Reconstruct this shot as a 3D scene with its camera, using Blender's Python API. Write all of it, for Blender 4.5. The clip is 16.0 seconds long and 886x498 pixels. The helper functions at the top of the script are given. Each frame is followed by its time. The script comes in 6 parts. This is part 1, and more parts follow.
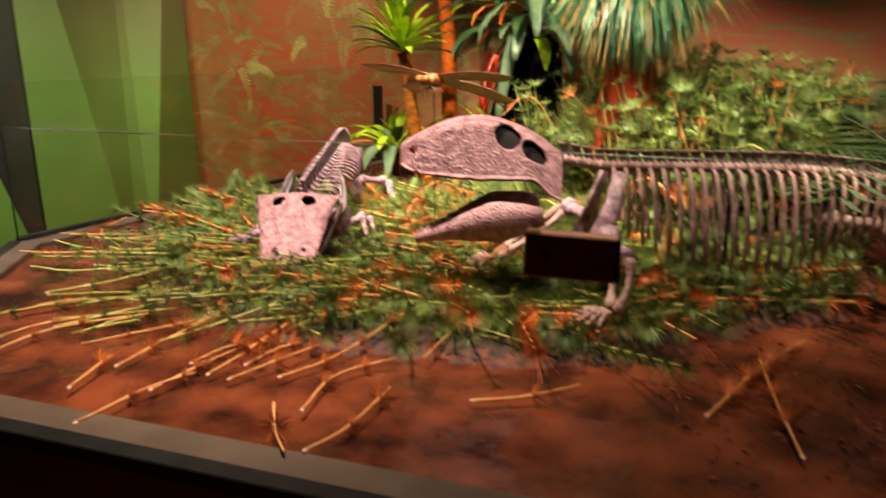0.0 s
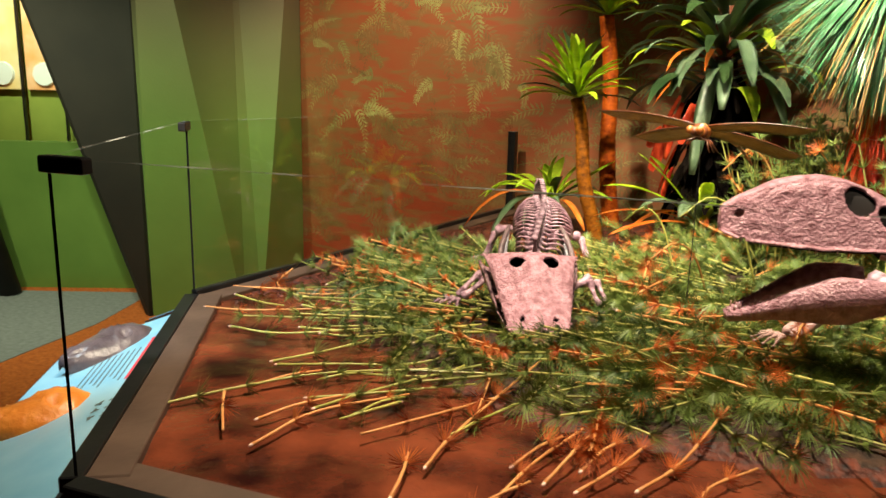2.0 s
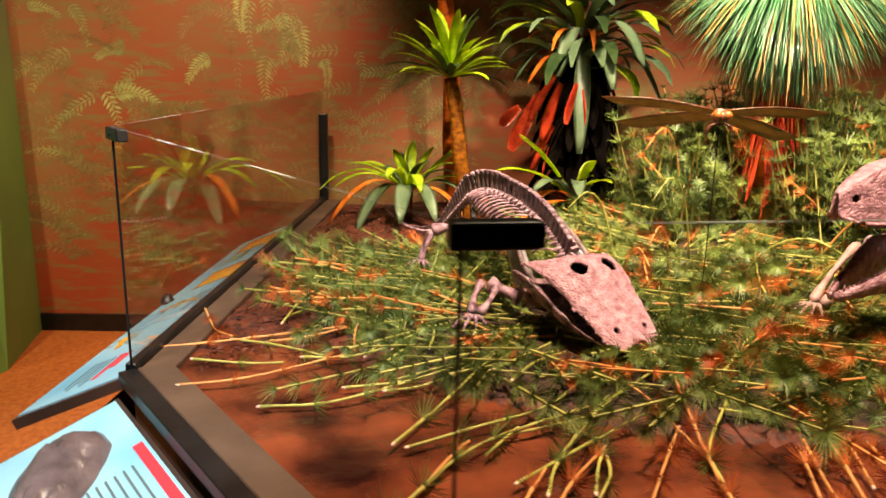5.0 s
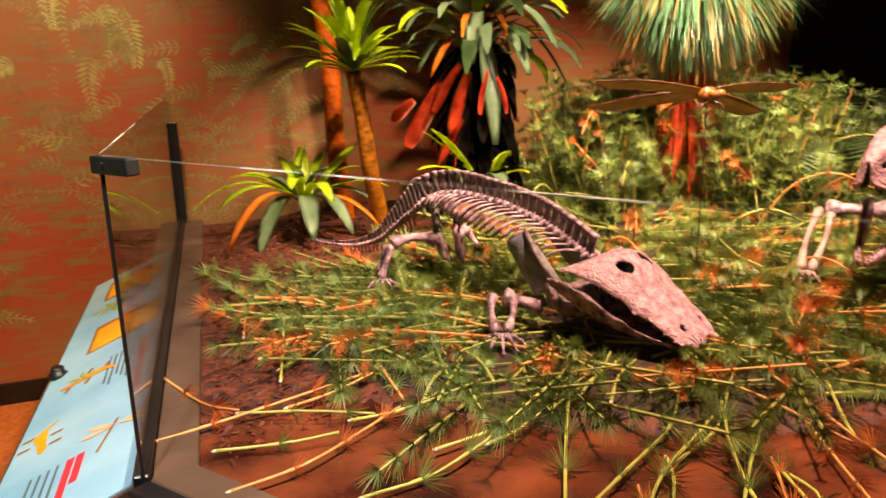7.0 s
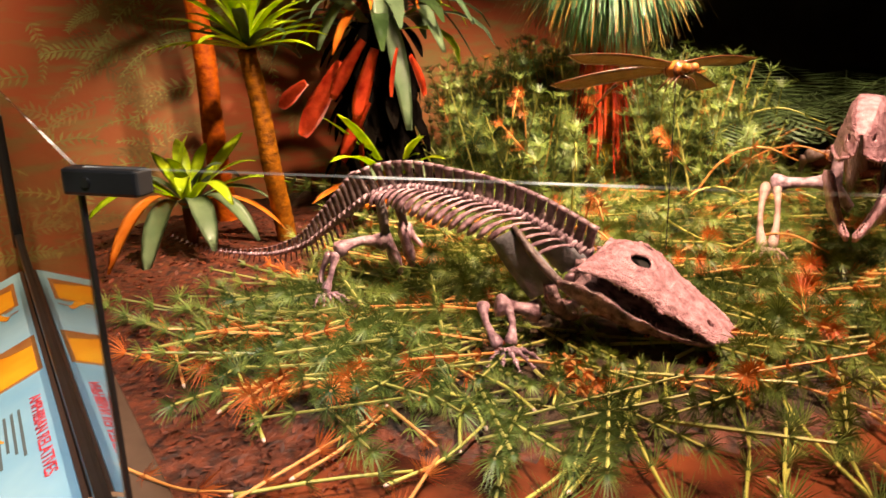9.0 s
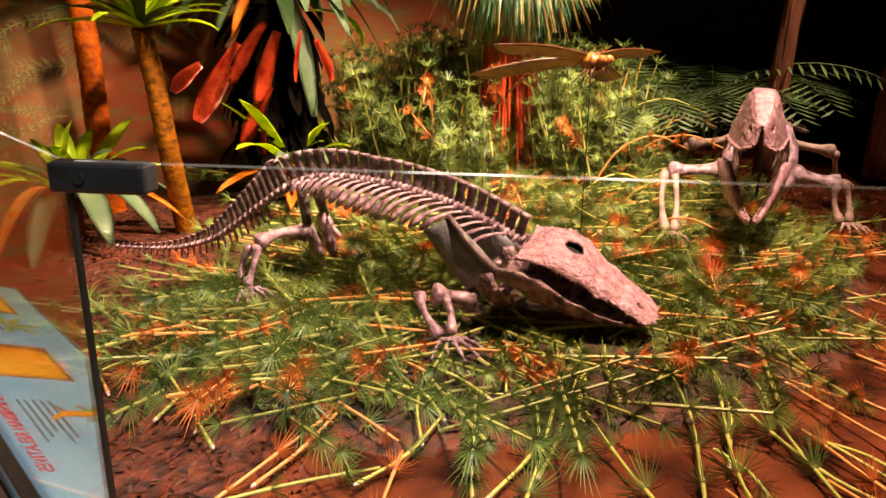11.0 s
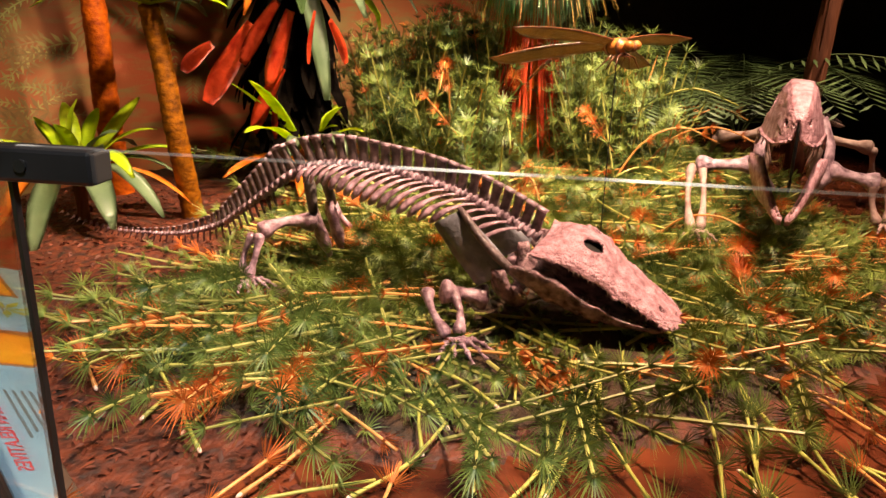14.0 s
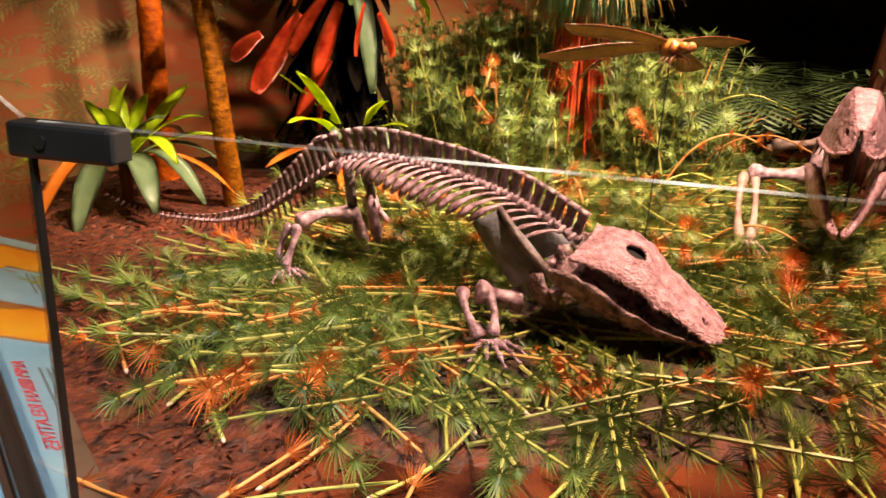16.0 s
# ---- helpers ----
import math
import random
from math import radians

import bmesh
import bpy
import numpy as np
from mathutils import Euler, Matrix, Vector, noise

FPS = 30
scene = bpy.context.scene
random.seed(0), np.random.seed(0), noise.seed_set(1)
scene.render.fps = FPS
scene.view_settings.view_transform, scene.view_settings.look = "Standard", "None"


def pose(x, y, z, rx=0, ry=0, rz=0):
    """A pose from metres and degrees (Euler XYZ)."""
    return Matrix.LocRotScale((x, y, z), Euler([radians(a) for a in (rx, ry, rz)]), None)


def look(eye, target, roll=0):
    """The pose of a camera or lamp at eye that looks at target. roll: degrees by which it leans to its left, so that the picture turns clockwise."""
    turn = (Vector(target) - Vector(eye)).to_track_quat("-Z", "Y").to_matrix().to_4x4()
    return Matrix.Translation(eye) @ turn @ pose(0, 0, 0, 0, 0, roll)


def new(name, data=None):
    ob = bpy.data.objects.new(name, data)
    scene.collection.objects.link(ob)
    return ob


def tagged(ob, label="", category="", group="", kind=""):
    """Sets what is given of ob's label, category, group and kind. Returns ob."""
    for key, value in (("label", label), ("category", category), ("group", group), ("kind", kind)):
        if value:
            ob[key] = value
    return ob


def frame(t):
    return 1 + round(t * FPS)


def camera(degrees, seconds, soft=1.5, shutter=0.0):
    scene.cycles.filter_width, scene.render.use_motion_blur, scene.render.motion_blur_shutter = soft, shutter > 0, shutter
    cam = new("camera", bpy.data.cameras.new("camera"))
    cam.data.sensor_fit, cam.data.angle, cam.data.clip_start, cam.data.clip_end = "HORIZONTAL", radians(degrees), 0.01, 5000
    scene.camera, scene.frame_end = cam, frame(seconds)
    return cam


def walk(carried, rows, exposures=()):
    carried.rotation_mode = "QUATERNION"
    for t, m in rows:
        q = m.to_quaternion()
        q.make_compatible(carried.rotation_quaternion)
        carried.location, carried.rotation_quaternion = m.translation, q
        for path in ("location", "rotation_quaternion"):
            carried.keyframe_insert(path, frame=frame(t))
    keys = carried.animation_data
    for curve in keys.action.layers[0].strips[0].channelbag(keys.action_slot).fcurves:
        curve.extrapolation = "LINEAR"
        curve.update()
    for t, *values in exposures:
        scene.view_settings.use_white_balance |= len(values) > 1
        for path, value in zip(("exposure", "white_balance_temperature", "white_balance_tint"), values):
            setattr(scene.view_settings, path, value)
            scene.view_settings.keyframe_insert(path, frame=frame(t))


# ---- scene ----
cam = camera(61.2, 16.0, 1.5, 0.5)
METRES, EYE, TILT, LEAN, TURN = 4.0, 1.5, 0.0, 0.0, 0.0
ROWS = [
    (0.0, 0.0, 0.0, 0.0, -0.01, -15.43, 0.04),
    (0.5, -0.021, 0.0306, 0.0011, 4.56, -12.37, -0.53),
    (1.0, -0.0775, 0.0439, 0.0013, 6.12, -10.6, -0.28),
    (1.5, -0.1424, 0.0502, 0.0038, 3.11, -10.01, 0.23),
    (2.0, -0.1873, 0.0787, -0.003, 1.73, -12.22, -1.32),
    (2.5, -0.2255, 0.1075, 0.0004, -2.16, -12.63, -2.27),
    (3.0, -0.2894, 0.1198, -0.0007, -9.53, -12.26, 0.82),
    (3.5, -0.3379, 0.1335, 0.0004, -13.35, -13.1, -1.86),
    (6.0, -0.52, 0.3315, 0.0031, -35.76, -14.02, -0.0),
    (6.5, -0.5347, 0.3727, -0.0004, -39.25, -13.82, -0.99),
    (7.0, -0.5652, 0.4111, -0.0005, -47.18, -14.3, 1.15),
    (7.5, -0.5794, 0.434, -0.0005, -52.65, -15.33, -0.06),
    (8.0, -0.568, 0.4736, -0.0025, -55.68, -16.13, 0.4),
    (8.5, -0.5551, 0.5105, -0.0016, -57.35, -16.05, -0.45),
    (9.0, -0.5662, 0.5485, -0.0053, -62.19, -15.84, 1.32),
    (9.5, -0.5871, 0.5801, -0.0043, -68.13, -16.41, 2.49),
    (10.0, -0.593, 0.5923, -0.003, -73.39, -16.73, 0.46),
    (12.5, -0.5526, 0.5885, -0.0051, -70.57, -17.25, -1.89),
    (13.0, -0.5528, 0.5888, -0.0055, -70.74, -17.51, -1.21),
    (13.5, -0.553, 0.5905, -0.006, -70.81, -17.76, -1.17),
    (14.0, -0.5523, 0.5932, -0.0066, -70.55, -18.08, -1.38),
    (14.5, -0.5518, 0.594, -0.0075, -70.41, -18.35, -1.48),
    (15.0, -0.551, 0.5933, -0.0079, -69.15, -18.14, -2.92),
    (15.5, -0.5451, 0.5919, -0.0084, -68.46, -18.18, -3.06),
    (16.0, -0.5429, 0.593, -0.0095, -66.6, -18.31, -2.86),
]
walk(cam, [(t, pose(0, 0, EYE, TILT, LEAN, TURN) @ pose(METRES * x, METRES * y, METRES * z, 90 + pitch, roll, yaw)) for t, x, y, z, yaw, pitch, roll in ROWS],
     exposures=((0.0, 0.05, 6500, 6), (0.8, 0.0, 6450, 2), (3.7, 0.0, 6350, 2), (6.0, 0.15, 7900, 21), (16.0, 0.15, 7800, 21)))

# ---- light ----
world = bpy.data.worlds.new("world")
scene.world = world
world.use_nodes = True
world.node_tree.nodes["Background"].inputs[0].default_value = (1.0, 0.85, 0.7, 1)
world.node_tree.nodes["Background"].inputs[1].default_value = 0.008


def spot(name, eye, target, watts, angle, colour, blend=0.6, size=0.06):
    data = bpy.data.lights.new(name, "SPOT")
    data.energy, data.spot_size, data.spot_blend = watts, radians(angle), blend
    data.color, data.shadow_soft_size = colour, size
    ob = new(name, data)
    ob.matrix_world = look(eye, target)
    return ob


spot("track_spot_bank", (-0.75, 2.05, 3.2), (-0.62, 2.70, 0.8), 520, 78, (1.0, 0.80, 0.60))
spot("track_spot_front", (0.3, 1.3, 3.2), (0.50, 2.0, 0.8), 118, 78, (1.0, 0.80, 0.60))
spot("track_spot_plants", (-0.25, 2.45, 3.15), (0.48, 3.40, 1.2), 590, 66, (1.0, 0.86, 0.66))
spot("track_spot_mural", (-1.30, 3.8, 3.2), (-1.25, 5.7, 1.4), 300, 72, (1.0, 0.76, 0.52), 0.9)
spot("track_spot_palms", (-0.95, 3.0, 3.1), (-0.10, 4.15, 1.25), 290, 41, (1.0, 0.86, 0.62))
# Unseen fill spot, added to lift the ferns out of the dark.
spot("fill_spot_ferns", (1.0, 1.5, 3.1), (1.6, 2.7, 1.1), 300, 62, (1.0, 0.86, 0.62))
spot("track_spot_rail", (-2.5, 2.2, 3.1), (-1.75, 3.2, 0.65), 350, 46, (0.82, 0.93, 1.0), 0.5)
spot("green_wall_washer", (-3.0, 3.7, 3.1), (-2.6, 5.4, -0.1), 200, 84, (0.95, 1.0, 0.62), 0.9)
spot("low_wall_washer", (-4.3, 4.4, 3.1), (-4.5, 6.0, 0.4), 230, 100, (1.0, 1.0, 0.62), 0.8)
spot("hall_spot", (-5.2, 6.9, 3.1), (-5.2, 8.4, 1.5), 330, 120, (1.0, 0.95, 0.6), 0.8)

# ---- materials ----
MATS = {}


def mat(name, a, b=None, scale=20.0, rough=0.6, metal=0.0, bump=0.15, bump_scale=None, island=0.0, spec=0.5, detail=6.0, stretch=(1, 1, 1), trans=0.0):
    """Two-tone noise material with relief; island varies the tone piece by piece."""
    if name in MATS:
        return MATS[name]
    m = bpy.data.materials.new(name)
    m.use_nodes = True
    nt = m.node_tree
    bs = nt.nodes["Principled BSDF"]
    bs.inputs["Roughness"].default_value = rough
    bs.inputs["Metallic"].default_value = metal
    bs.inputs["Specular IOR Level"].default_value = spec
    co = nt.nodes.new("ShaderNodeTexCoord")
    mp = nt.nodes.new("ShaderNodeMapping")
    mp.inputs["Scale"].default_value = stretch
    nt.links.new(co.outputs["Object"], mp.inputs["Vector"])
    n1 = nt.nodes.new("ShaderNodeTexNoise")
    n1.inputs["Scale"].default_value, n1.inputs["Detail"].default_value = scale, detail
    nt.links.new(mp.outputs[0], n1.inputs["Vector"])
    ramp = nt.nodes.new("ShaderNodeValToRGB")
    ramp.color_ramp.elements[0].position, ramp.color_ramp.elements[1].position = 0.32, 0.68
    ramp.color_ramp.elements[0].color = (*a, 1)
    ramp.color_ramp.elements[1].color = (*(b or a), 1)
    nt.links.new(n1.outputs["Fac"], ramp.inputs[0])
    out = ramp.outputs[0]
    if island:
        geo = nt.nodes.new("ShaderNodeNewGeometry")
        oi = nt.nodes.new("ShaderNodeObjectInfo")
        add = nt.nodes.new("ShaderNodeMath")
        add.operation = "ADD"
        nt.links.new(geo.outputs["Random Per Island"], add.inputs[0])
        nt.links.new(oi.outputs["Random"], add.inputs[1])
        rng = nt.nodes.new("ShaderNodeMapRange")
        rng.inputs["From Max"].default_value = 2.0
        rng.inputs["To Min"].default_value, rng.inputs["To Max"].default_value = 1 - island, 1 + island
        nt.links.new(add.outputs[0], rng.inputs["Value"])
        hs = nt.nodes.new("ShaderNodeHueSaturation")
        nt.links.new(rng.outputs[0], hs.inputs["Value"])
        nt.links.new(out, hs.inputs["Color"])
        out = hs.outputs[0]
    nt.links.new(out, bs.inputs["Base Color"])
    if trans:
        bs.inputs["Transmission Weight"].default_value = trans
    if bump:
        n2 = nt.nodes.new("ShaderNodeTexNoise")
        n2.inputs["Scale"].default_value, n2.inputs["Detail"].default_value = bump_scale or scale * 4, 5
        nt.links.new(mp.outputs[0], n2.inputs["Vector"])
        bp = nt.nodes.new("ShaderNodeBump")
        bp.inputs["Strength"].default_value, bp.inputs["Distance"].default_value = bump, 0.01
        nt.links.new(n2.outputs["Fac"], bp.inputs["Height"])
        nt.links.new(bp.outputs[0], bs.inputs["Normal"])
    MATS[name] = m
    return m


def glass_mat():
    m = bpy.data.materials.new("clear_glass")
    m.use_nodes = True
    nt = m.node_tree
    nt.nodes.remove(nt.nodes["Principled BSDF"])
    tr = nt.nodes.new("ShaderNodeBsdfTransparent")
    tr.inputs[0].default_value = (0.95, 0.97, 0.95, 1)
    gl = nt.nodes.new("ShaderNodeBsdfGlossy")
    gl.inputs["Roughness"].default_value = 0.01
    lw = nt.nodes.new("ShaderNodeLayerWeight")
    lw.inputs["Blend"].default_value = 0.5
    pw = nt.nodes.new("ShaderNodeMath")
    pw.operation, pw.inputs[1].default_value = "POWER", 3.2
    nt.links.new(lw.outputs["Facing"], pw.inputs[0])
    fr = nt.nodes.new("ShaderNodeMath")
    fr.operation, fr.inputs[1].default_value, fr.inputs[2].default_value = "MULTIPLY_ADD", 0.88, 0.03
    nt.links.new(pw.outputs[0], fr.inputs[0])
    mx = nt.nodes.new("ShaderNodeMixShader")
    nt.links.new(fr.outputs[0], mx.inputs[0])
    nt.links.new(tr.outputs[0], mx.inputs[1])
    nt.links.new(gl.outputs[0], mx.inputs[2])
    nt.links.new(mx.outputs[0], nt.nodes["Material Output"].inputs[0])
    return m


GLASS = glass_mat()
# Near-white rim colour; the glints on the glass edge are painted with it.
GLASS_EDGE = mat("glass_edge", (0.80, 0.86, 0.84), (0.95, 0.97, 0.95), 6, 0.12, 0.0, 0.4, bump_scale=9)


def clear_between(m, low, high, scale):
    """Let the rim be clear but for long white stretches, painted as glints."""
    nt = m.node_tree
    co, n1, r = nt.nodes.new("ShaderNodeTexCoord"), nt.nodes.new("ShaderNodeTexNoise"), nt.nodes.new("ShaderNodeMapRange")
    n1.inputs["Scale"].default_value, n1.inputs["Detail"].default_value = scale, 3
    r.inputs["From Min"].default_value, r.inputs["From Max"].default_value = low, high
    r.inputs["To Min"].default_value = 0.05
    nt.links.new(co.outputs["Object"], n1.inputs["Vector"])
    nt.links.new(n1.outputs["Fac"], r.inputs["Value"])
    nt.links.new(r.outputs[0], nt.nodes["Principled BSDF"].inputs["Alpha"])


clear_between(GLASS_EDGE, 0.50, 0.66, 3.5)
BONE = mat("pink_bone", (0.11, 0.050, 0.066), (0.62, 0.38, 0.46), 40, 0.28, bump=0.5, bump_scale=90, island=0.10)
BONE_SKULL = mat("skull_bone", (0.33, 0.150, 0.180), (0.66, 0.365, 0.430), 46, 0.27, bump=0.8, bump_scale=140, detail=9)
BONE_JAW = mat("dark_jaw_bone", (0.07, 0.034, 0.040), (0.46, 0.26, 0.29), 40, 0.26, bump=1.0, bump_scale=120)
BONE_BLADE = mat("blue_grey_bone", (0.085, 0.083, 0.100), (0.27, 0.255, 0.29), 16, 0.32, bump=0.3, bump_scale=90)
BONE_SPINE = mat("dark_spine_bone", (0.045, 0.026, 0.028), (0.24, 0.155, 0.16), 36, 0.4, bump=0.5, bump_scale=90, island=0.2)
BONE_GREY = mat("grey_bone", (0.065, 0.048, 0.048), (0.19, 0.145, 0.145), 14, 0.5, bump=0.4, bump_scale=80, island=0.1)
BONE_MID = mat("brown_bone", (0.12, 0.060, 0.078), (0.60, 0.40, 0.48), 40, 0.38, bump=0.5, bump_scale=90, island=0.15)
BONE_TAN = mat("tan_bone", (0.20, 0.10, 0.085), (0.56, 0.36, 0.33), 14, 0.55, bump=0.5, bump_scale=80, island=0.1)
CLAMP_BROWN = mat("bronze_metal", (0.46, 0.20, 0.13), (0.58, 0.28, 0.19), 12, 0.4, bump=0.05)
BLACK = mat("black_metal", (0.004, 0.004, 0.0045), (0.012, 0.012, 0.013), 12, 0.35, bump=0.05)
# Near-black for painted cavity shade, and for the clamps' rubber ends.
DARK = mat("cavity_shade_rubber", (0.01, 0.008, 0.008), (0.02, 0.015, 0.012), 12, 0.9, bump=0)
MUD = mat("wet_mud", (0.020, 0.005, 0.004), (0.20, 0.048, 0.020), 5.5, 0.15, bump=0.45, bump_scale=26, detail=12)
SOIL = mat("red_soil", (0.012, 0.003, 0.0015), (0.145, 0.028, 0.009), 34, 0.65, bump=1.0, bump_scale=55, detail=10)
# Darker soil under the needle mat; the shade in its gaps is this colour.
SOIL_SHADE = mat("shaded_bank_soil", (0.012, 0.007, 0.003), (0.07, 0.03, 0.012), 30, 0.85, bump=0.9, bump_scale=70)
BORDER = mat("border_board", (0.055, 0.030, 0.018), (0.095, 0.055, 0.035), 8, 0.6)
NEEDLE = mat("green_needles", (0.030, 0.065, 0.012), (0.20, 0.265, 0.055), 7, 0.5, bump=0, island=0.55)
NEEDLE_DRY = mat("dry_needles", (0.36, 0.055, 0.008), (0.60, 0.16, 0.025), 8, 0.6, bump=0, island=0.4)
STEM_GREEN = mat("green_stem", (0.27, 0.29, 0.045), (0.55, 0.50, 0.13), 10, 0.42, bump=0.2, island=0.25)
STEM_DRY = mat("dry_stem", (0.55, 0.20, 0.05), (0.76, 0.38, 0.13), 10, 0.5, bump=0.2, island=0.2)
STEM_TIP = mat("cut_stem_tip", (0.75, 0.45, 0.35), (0.85, 0.62, 0.5), 20, 0.6, bump=0)
LIME = mat("lime_leaf", (0.33, 0.52, 0.015), (0.66, 0.80, 0.05), 7, 0.38, bump=0.15, island=0.25, stretch=(1, 1, 4))
LEAF_DARK = mat("dark_leaf", (0.03, 0.065, 0.02), (0.10, 0.17, 0.055), 6, 0.32, bump=0.15, island=0.4)
LEAF_SHADE = mat("shade_black_leaf", (0.003, 0.002, 0.002), (0.010, 0.007, 0.005), 9, 0.95, bump=0.3, island=0.4, spec=0.05)
LEAF_GREY = mat("grey_green_leaf", (0.12, 0.20, 0.10), (0.26, 0.35, 0.20), 6, 0.35, bump=0.15, island=0.3)
LEAF_RED = mat("red_dead_leaf", (0.30, 0.016, 0.008), (0.72, 0.085, 0.030), 14, 0.26, bump=0.4, island=0.3)
LEAF_ORANGE = mat("orange_dead_leaf", (0.62, 0.13, 0.01), (0.85, 0.30, 0.04), 9, 0.45, bump=0.3, island=0.2)
BARK_ORANGE = mat("orange_bark", (0.22, 0.030, 0.003), (0.52, 0.100, 0.006), 34, 0.6, bump=0.5, bump_scale=75, stretch=(1, 1, 1.4), spec=0.15)
BARK_OCHRE = mat("ochre_bark", (0.09, 0.026, 0.002), (0.30, 0.095, 0.005), 34, 0.6, bump=0.5, bump_scale=75, stretch=(1, 1, 1.4), spec=0.15)
BARK_DARK = mat("dark_bark", (0.045, 0.014, 0.008), (0.17, 0.055, 0.030), 12, 0.75, bump=0.9, bump_scale=40, stretch=(1, 1, 0.15), spec=0.1)
YELLOW_WOOD = mat("yellow_heartwood", (0.62, 0.36, 0.02), (0.80, 0.55, 0.07), 12, 0.55, bump=0.4, stretch=(1, 1, 0.2))
BRUSH = mat("brush_needles", (0.06, 0.24, 0.08), (0.30, 0.56, 0.32), 14, 0.15, bump=0, island=0.5)
BRUSH_DRY = mat("brush_dry_needles", (0.40, 0.17, 0.03), (0.60, 0.38, 0.10), 9, 0.4, bump=0, island=0.4)
WING = mat("amber_wing", (0.13, 0.075, 0.018), (0.22, 0.13, 0.035), 30, 0.3, bump=0.3, bump_scale=160)
INSECT_AMBER = mat("insect_amber", (0.22, 0.045, 0.010), (0.48, 0.17, 0.035), 25, 0.35, bump=0.2)
INSECT_DARK = mat("insect_brown", (0.06, 0.016, 0.008), (0.18, 0.055, 0.02), 25, 0.35, bump=0.2)
PANEL_BLUE = mat("pale_blue_print", (0.15, 0.42, 0.62), (0.36, 0.62, 0.74), 3, 0.35, bump=0)
PRINT_RED = mat("red_print", (0.70, 0.04, 0.06), None, 3, 0.4, bump=0)
PRINT_DARK = mat("dark_print", (0.10, 0.14, 0.15), None, 3, 0.4, bump=0)
PRINT_ORANGE = mat("orange_print", (0.85, 0.24, 0.01), (0.95, 0.45, 0.03), 6, 0.4, bump=0)
PRINT_BROWN = mat("brown_print", (0.30, 0.10, 0.03), (0.42, 0.18, 0.05), 12, 0.4, bump=0)
PRINT_GREEN = mat("green_print", (0.25, 0.33, 0.04), (0.5, 0.5, 0.08), 12, 0.4, bump=0)
PRINT_PEACH = mat("peach_print", (0.85, 0.40, 0.20), (0.9, 0.55, 0.32), 12, 0.4, bump=0)
CABINET = mat("brown_cabinet", (0.06, 0.03, 0.02), (0.10, 0.05, 0.035), 5, 0.5)
CAST_GREY = mat("grey_cast", (0.07, 0.05, 0.055), (0.16, 0.12, 0.125), 14, 0.3, bump=0.4, bump_scale=50)
CAST_ORANGE = mat("orange_cast", (0.62, 0.17, 0.02), (0.80, 0.30, 0.05), 14, 0.35, bump=0.4, bump_scale=50)
CARPET = mat("orange_carpet", (0.42, 0.085, 0.012), (0.62, 0.16, 0.03), 40, 0.95, bump=0.6, bump_scale=300)
CEILING = mat("dark_ceiling", (0.03, 0.028, 0.026), (0.05, 0.047, 0.044), 4, 0.9)
WALL_DARK = mat("dark_wall", (0.025, 0.02, 0.018), (0.045, 0.035, 0.03), 3, 0.8)
BLACK_WALL = mat("black_wall", (0.012, 0.010, 0.009), (0.022, 0.018, 0.015), 3, 0.7)
MURAL_GREEN = mat("mural_green", (0.21, 0.165, 0.050), (0.34, 0.28, 0.09), 4, 0.6, bump=0, island=0.35)
MURAL_LIGHT = mat("mural_light_green", (0.25, 0.25, 0.08), (0.44, 0.43, 0.15), 4, 0.6, bump=0, island=0.3)
MURAL_DULL = mat("mural_dull_olive", (0.22, 0.115, 0.038), (0.31, 0.19, 0.07), 4, 0.6, bump=0, island=0.3)
FERN_DARK = mat("dark_fern", (0.03, 0.055, 0.016), (0.085, 0.13, 0.045), 6, 0.5, bump=0, island=0.4)


def ombre_mat():
    """Green that turns into beige higher up; a green glow put into the wall colour."""
    m = mat("green_glow_beige", (0.14, 0.24, 0.050), (0.18, 0.30, 0.065), 2, 0.7, bump=0.1, bump_scale=60)
    nt = m.node_tree
    co = nt.nodes.new("ShaderNodeTexCoord")
    sep = nt.nodes.new("ShaderNodeSeparateXYZ")
    nt.links.new(co.outputs["Object"], sep.inputs[0])
    rng = nt.nodes.new("ShaderNodeMapRange")
    rng.inputs["From Min"].default_value, rng.inputs["From Max"].default_value = 1.1, 2.1
    nt.links.new(sep.outputs["Z"], rng.inputs["Value"])
    mx = nt.nodes.new("ShaderNodeMixRGB")
    ramp = next(n for n in nt.nodes if n.type == "VALTORGB")
    nt.links.new(rng.outputs[0], mx.inputs[0])
    nt.links.new(ramp.outputs[0], mx.inputs[1])
    mx.inputs[2].default_value = (0.17, 0.14, 0.08, 1)
    nt.links.new(mx.outputs[0], nt.nodes["Principled BSDF"].inputs["Base Color"])
    return m


GREEN_WALL = ombre_mat()


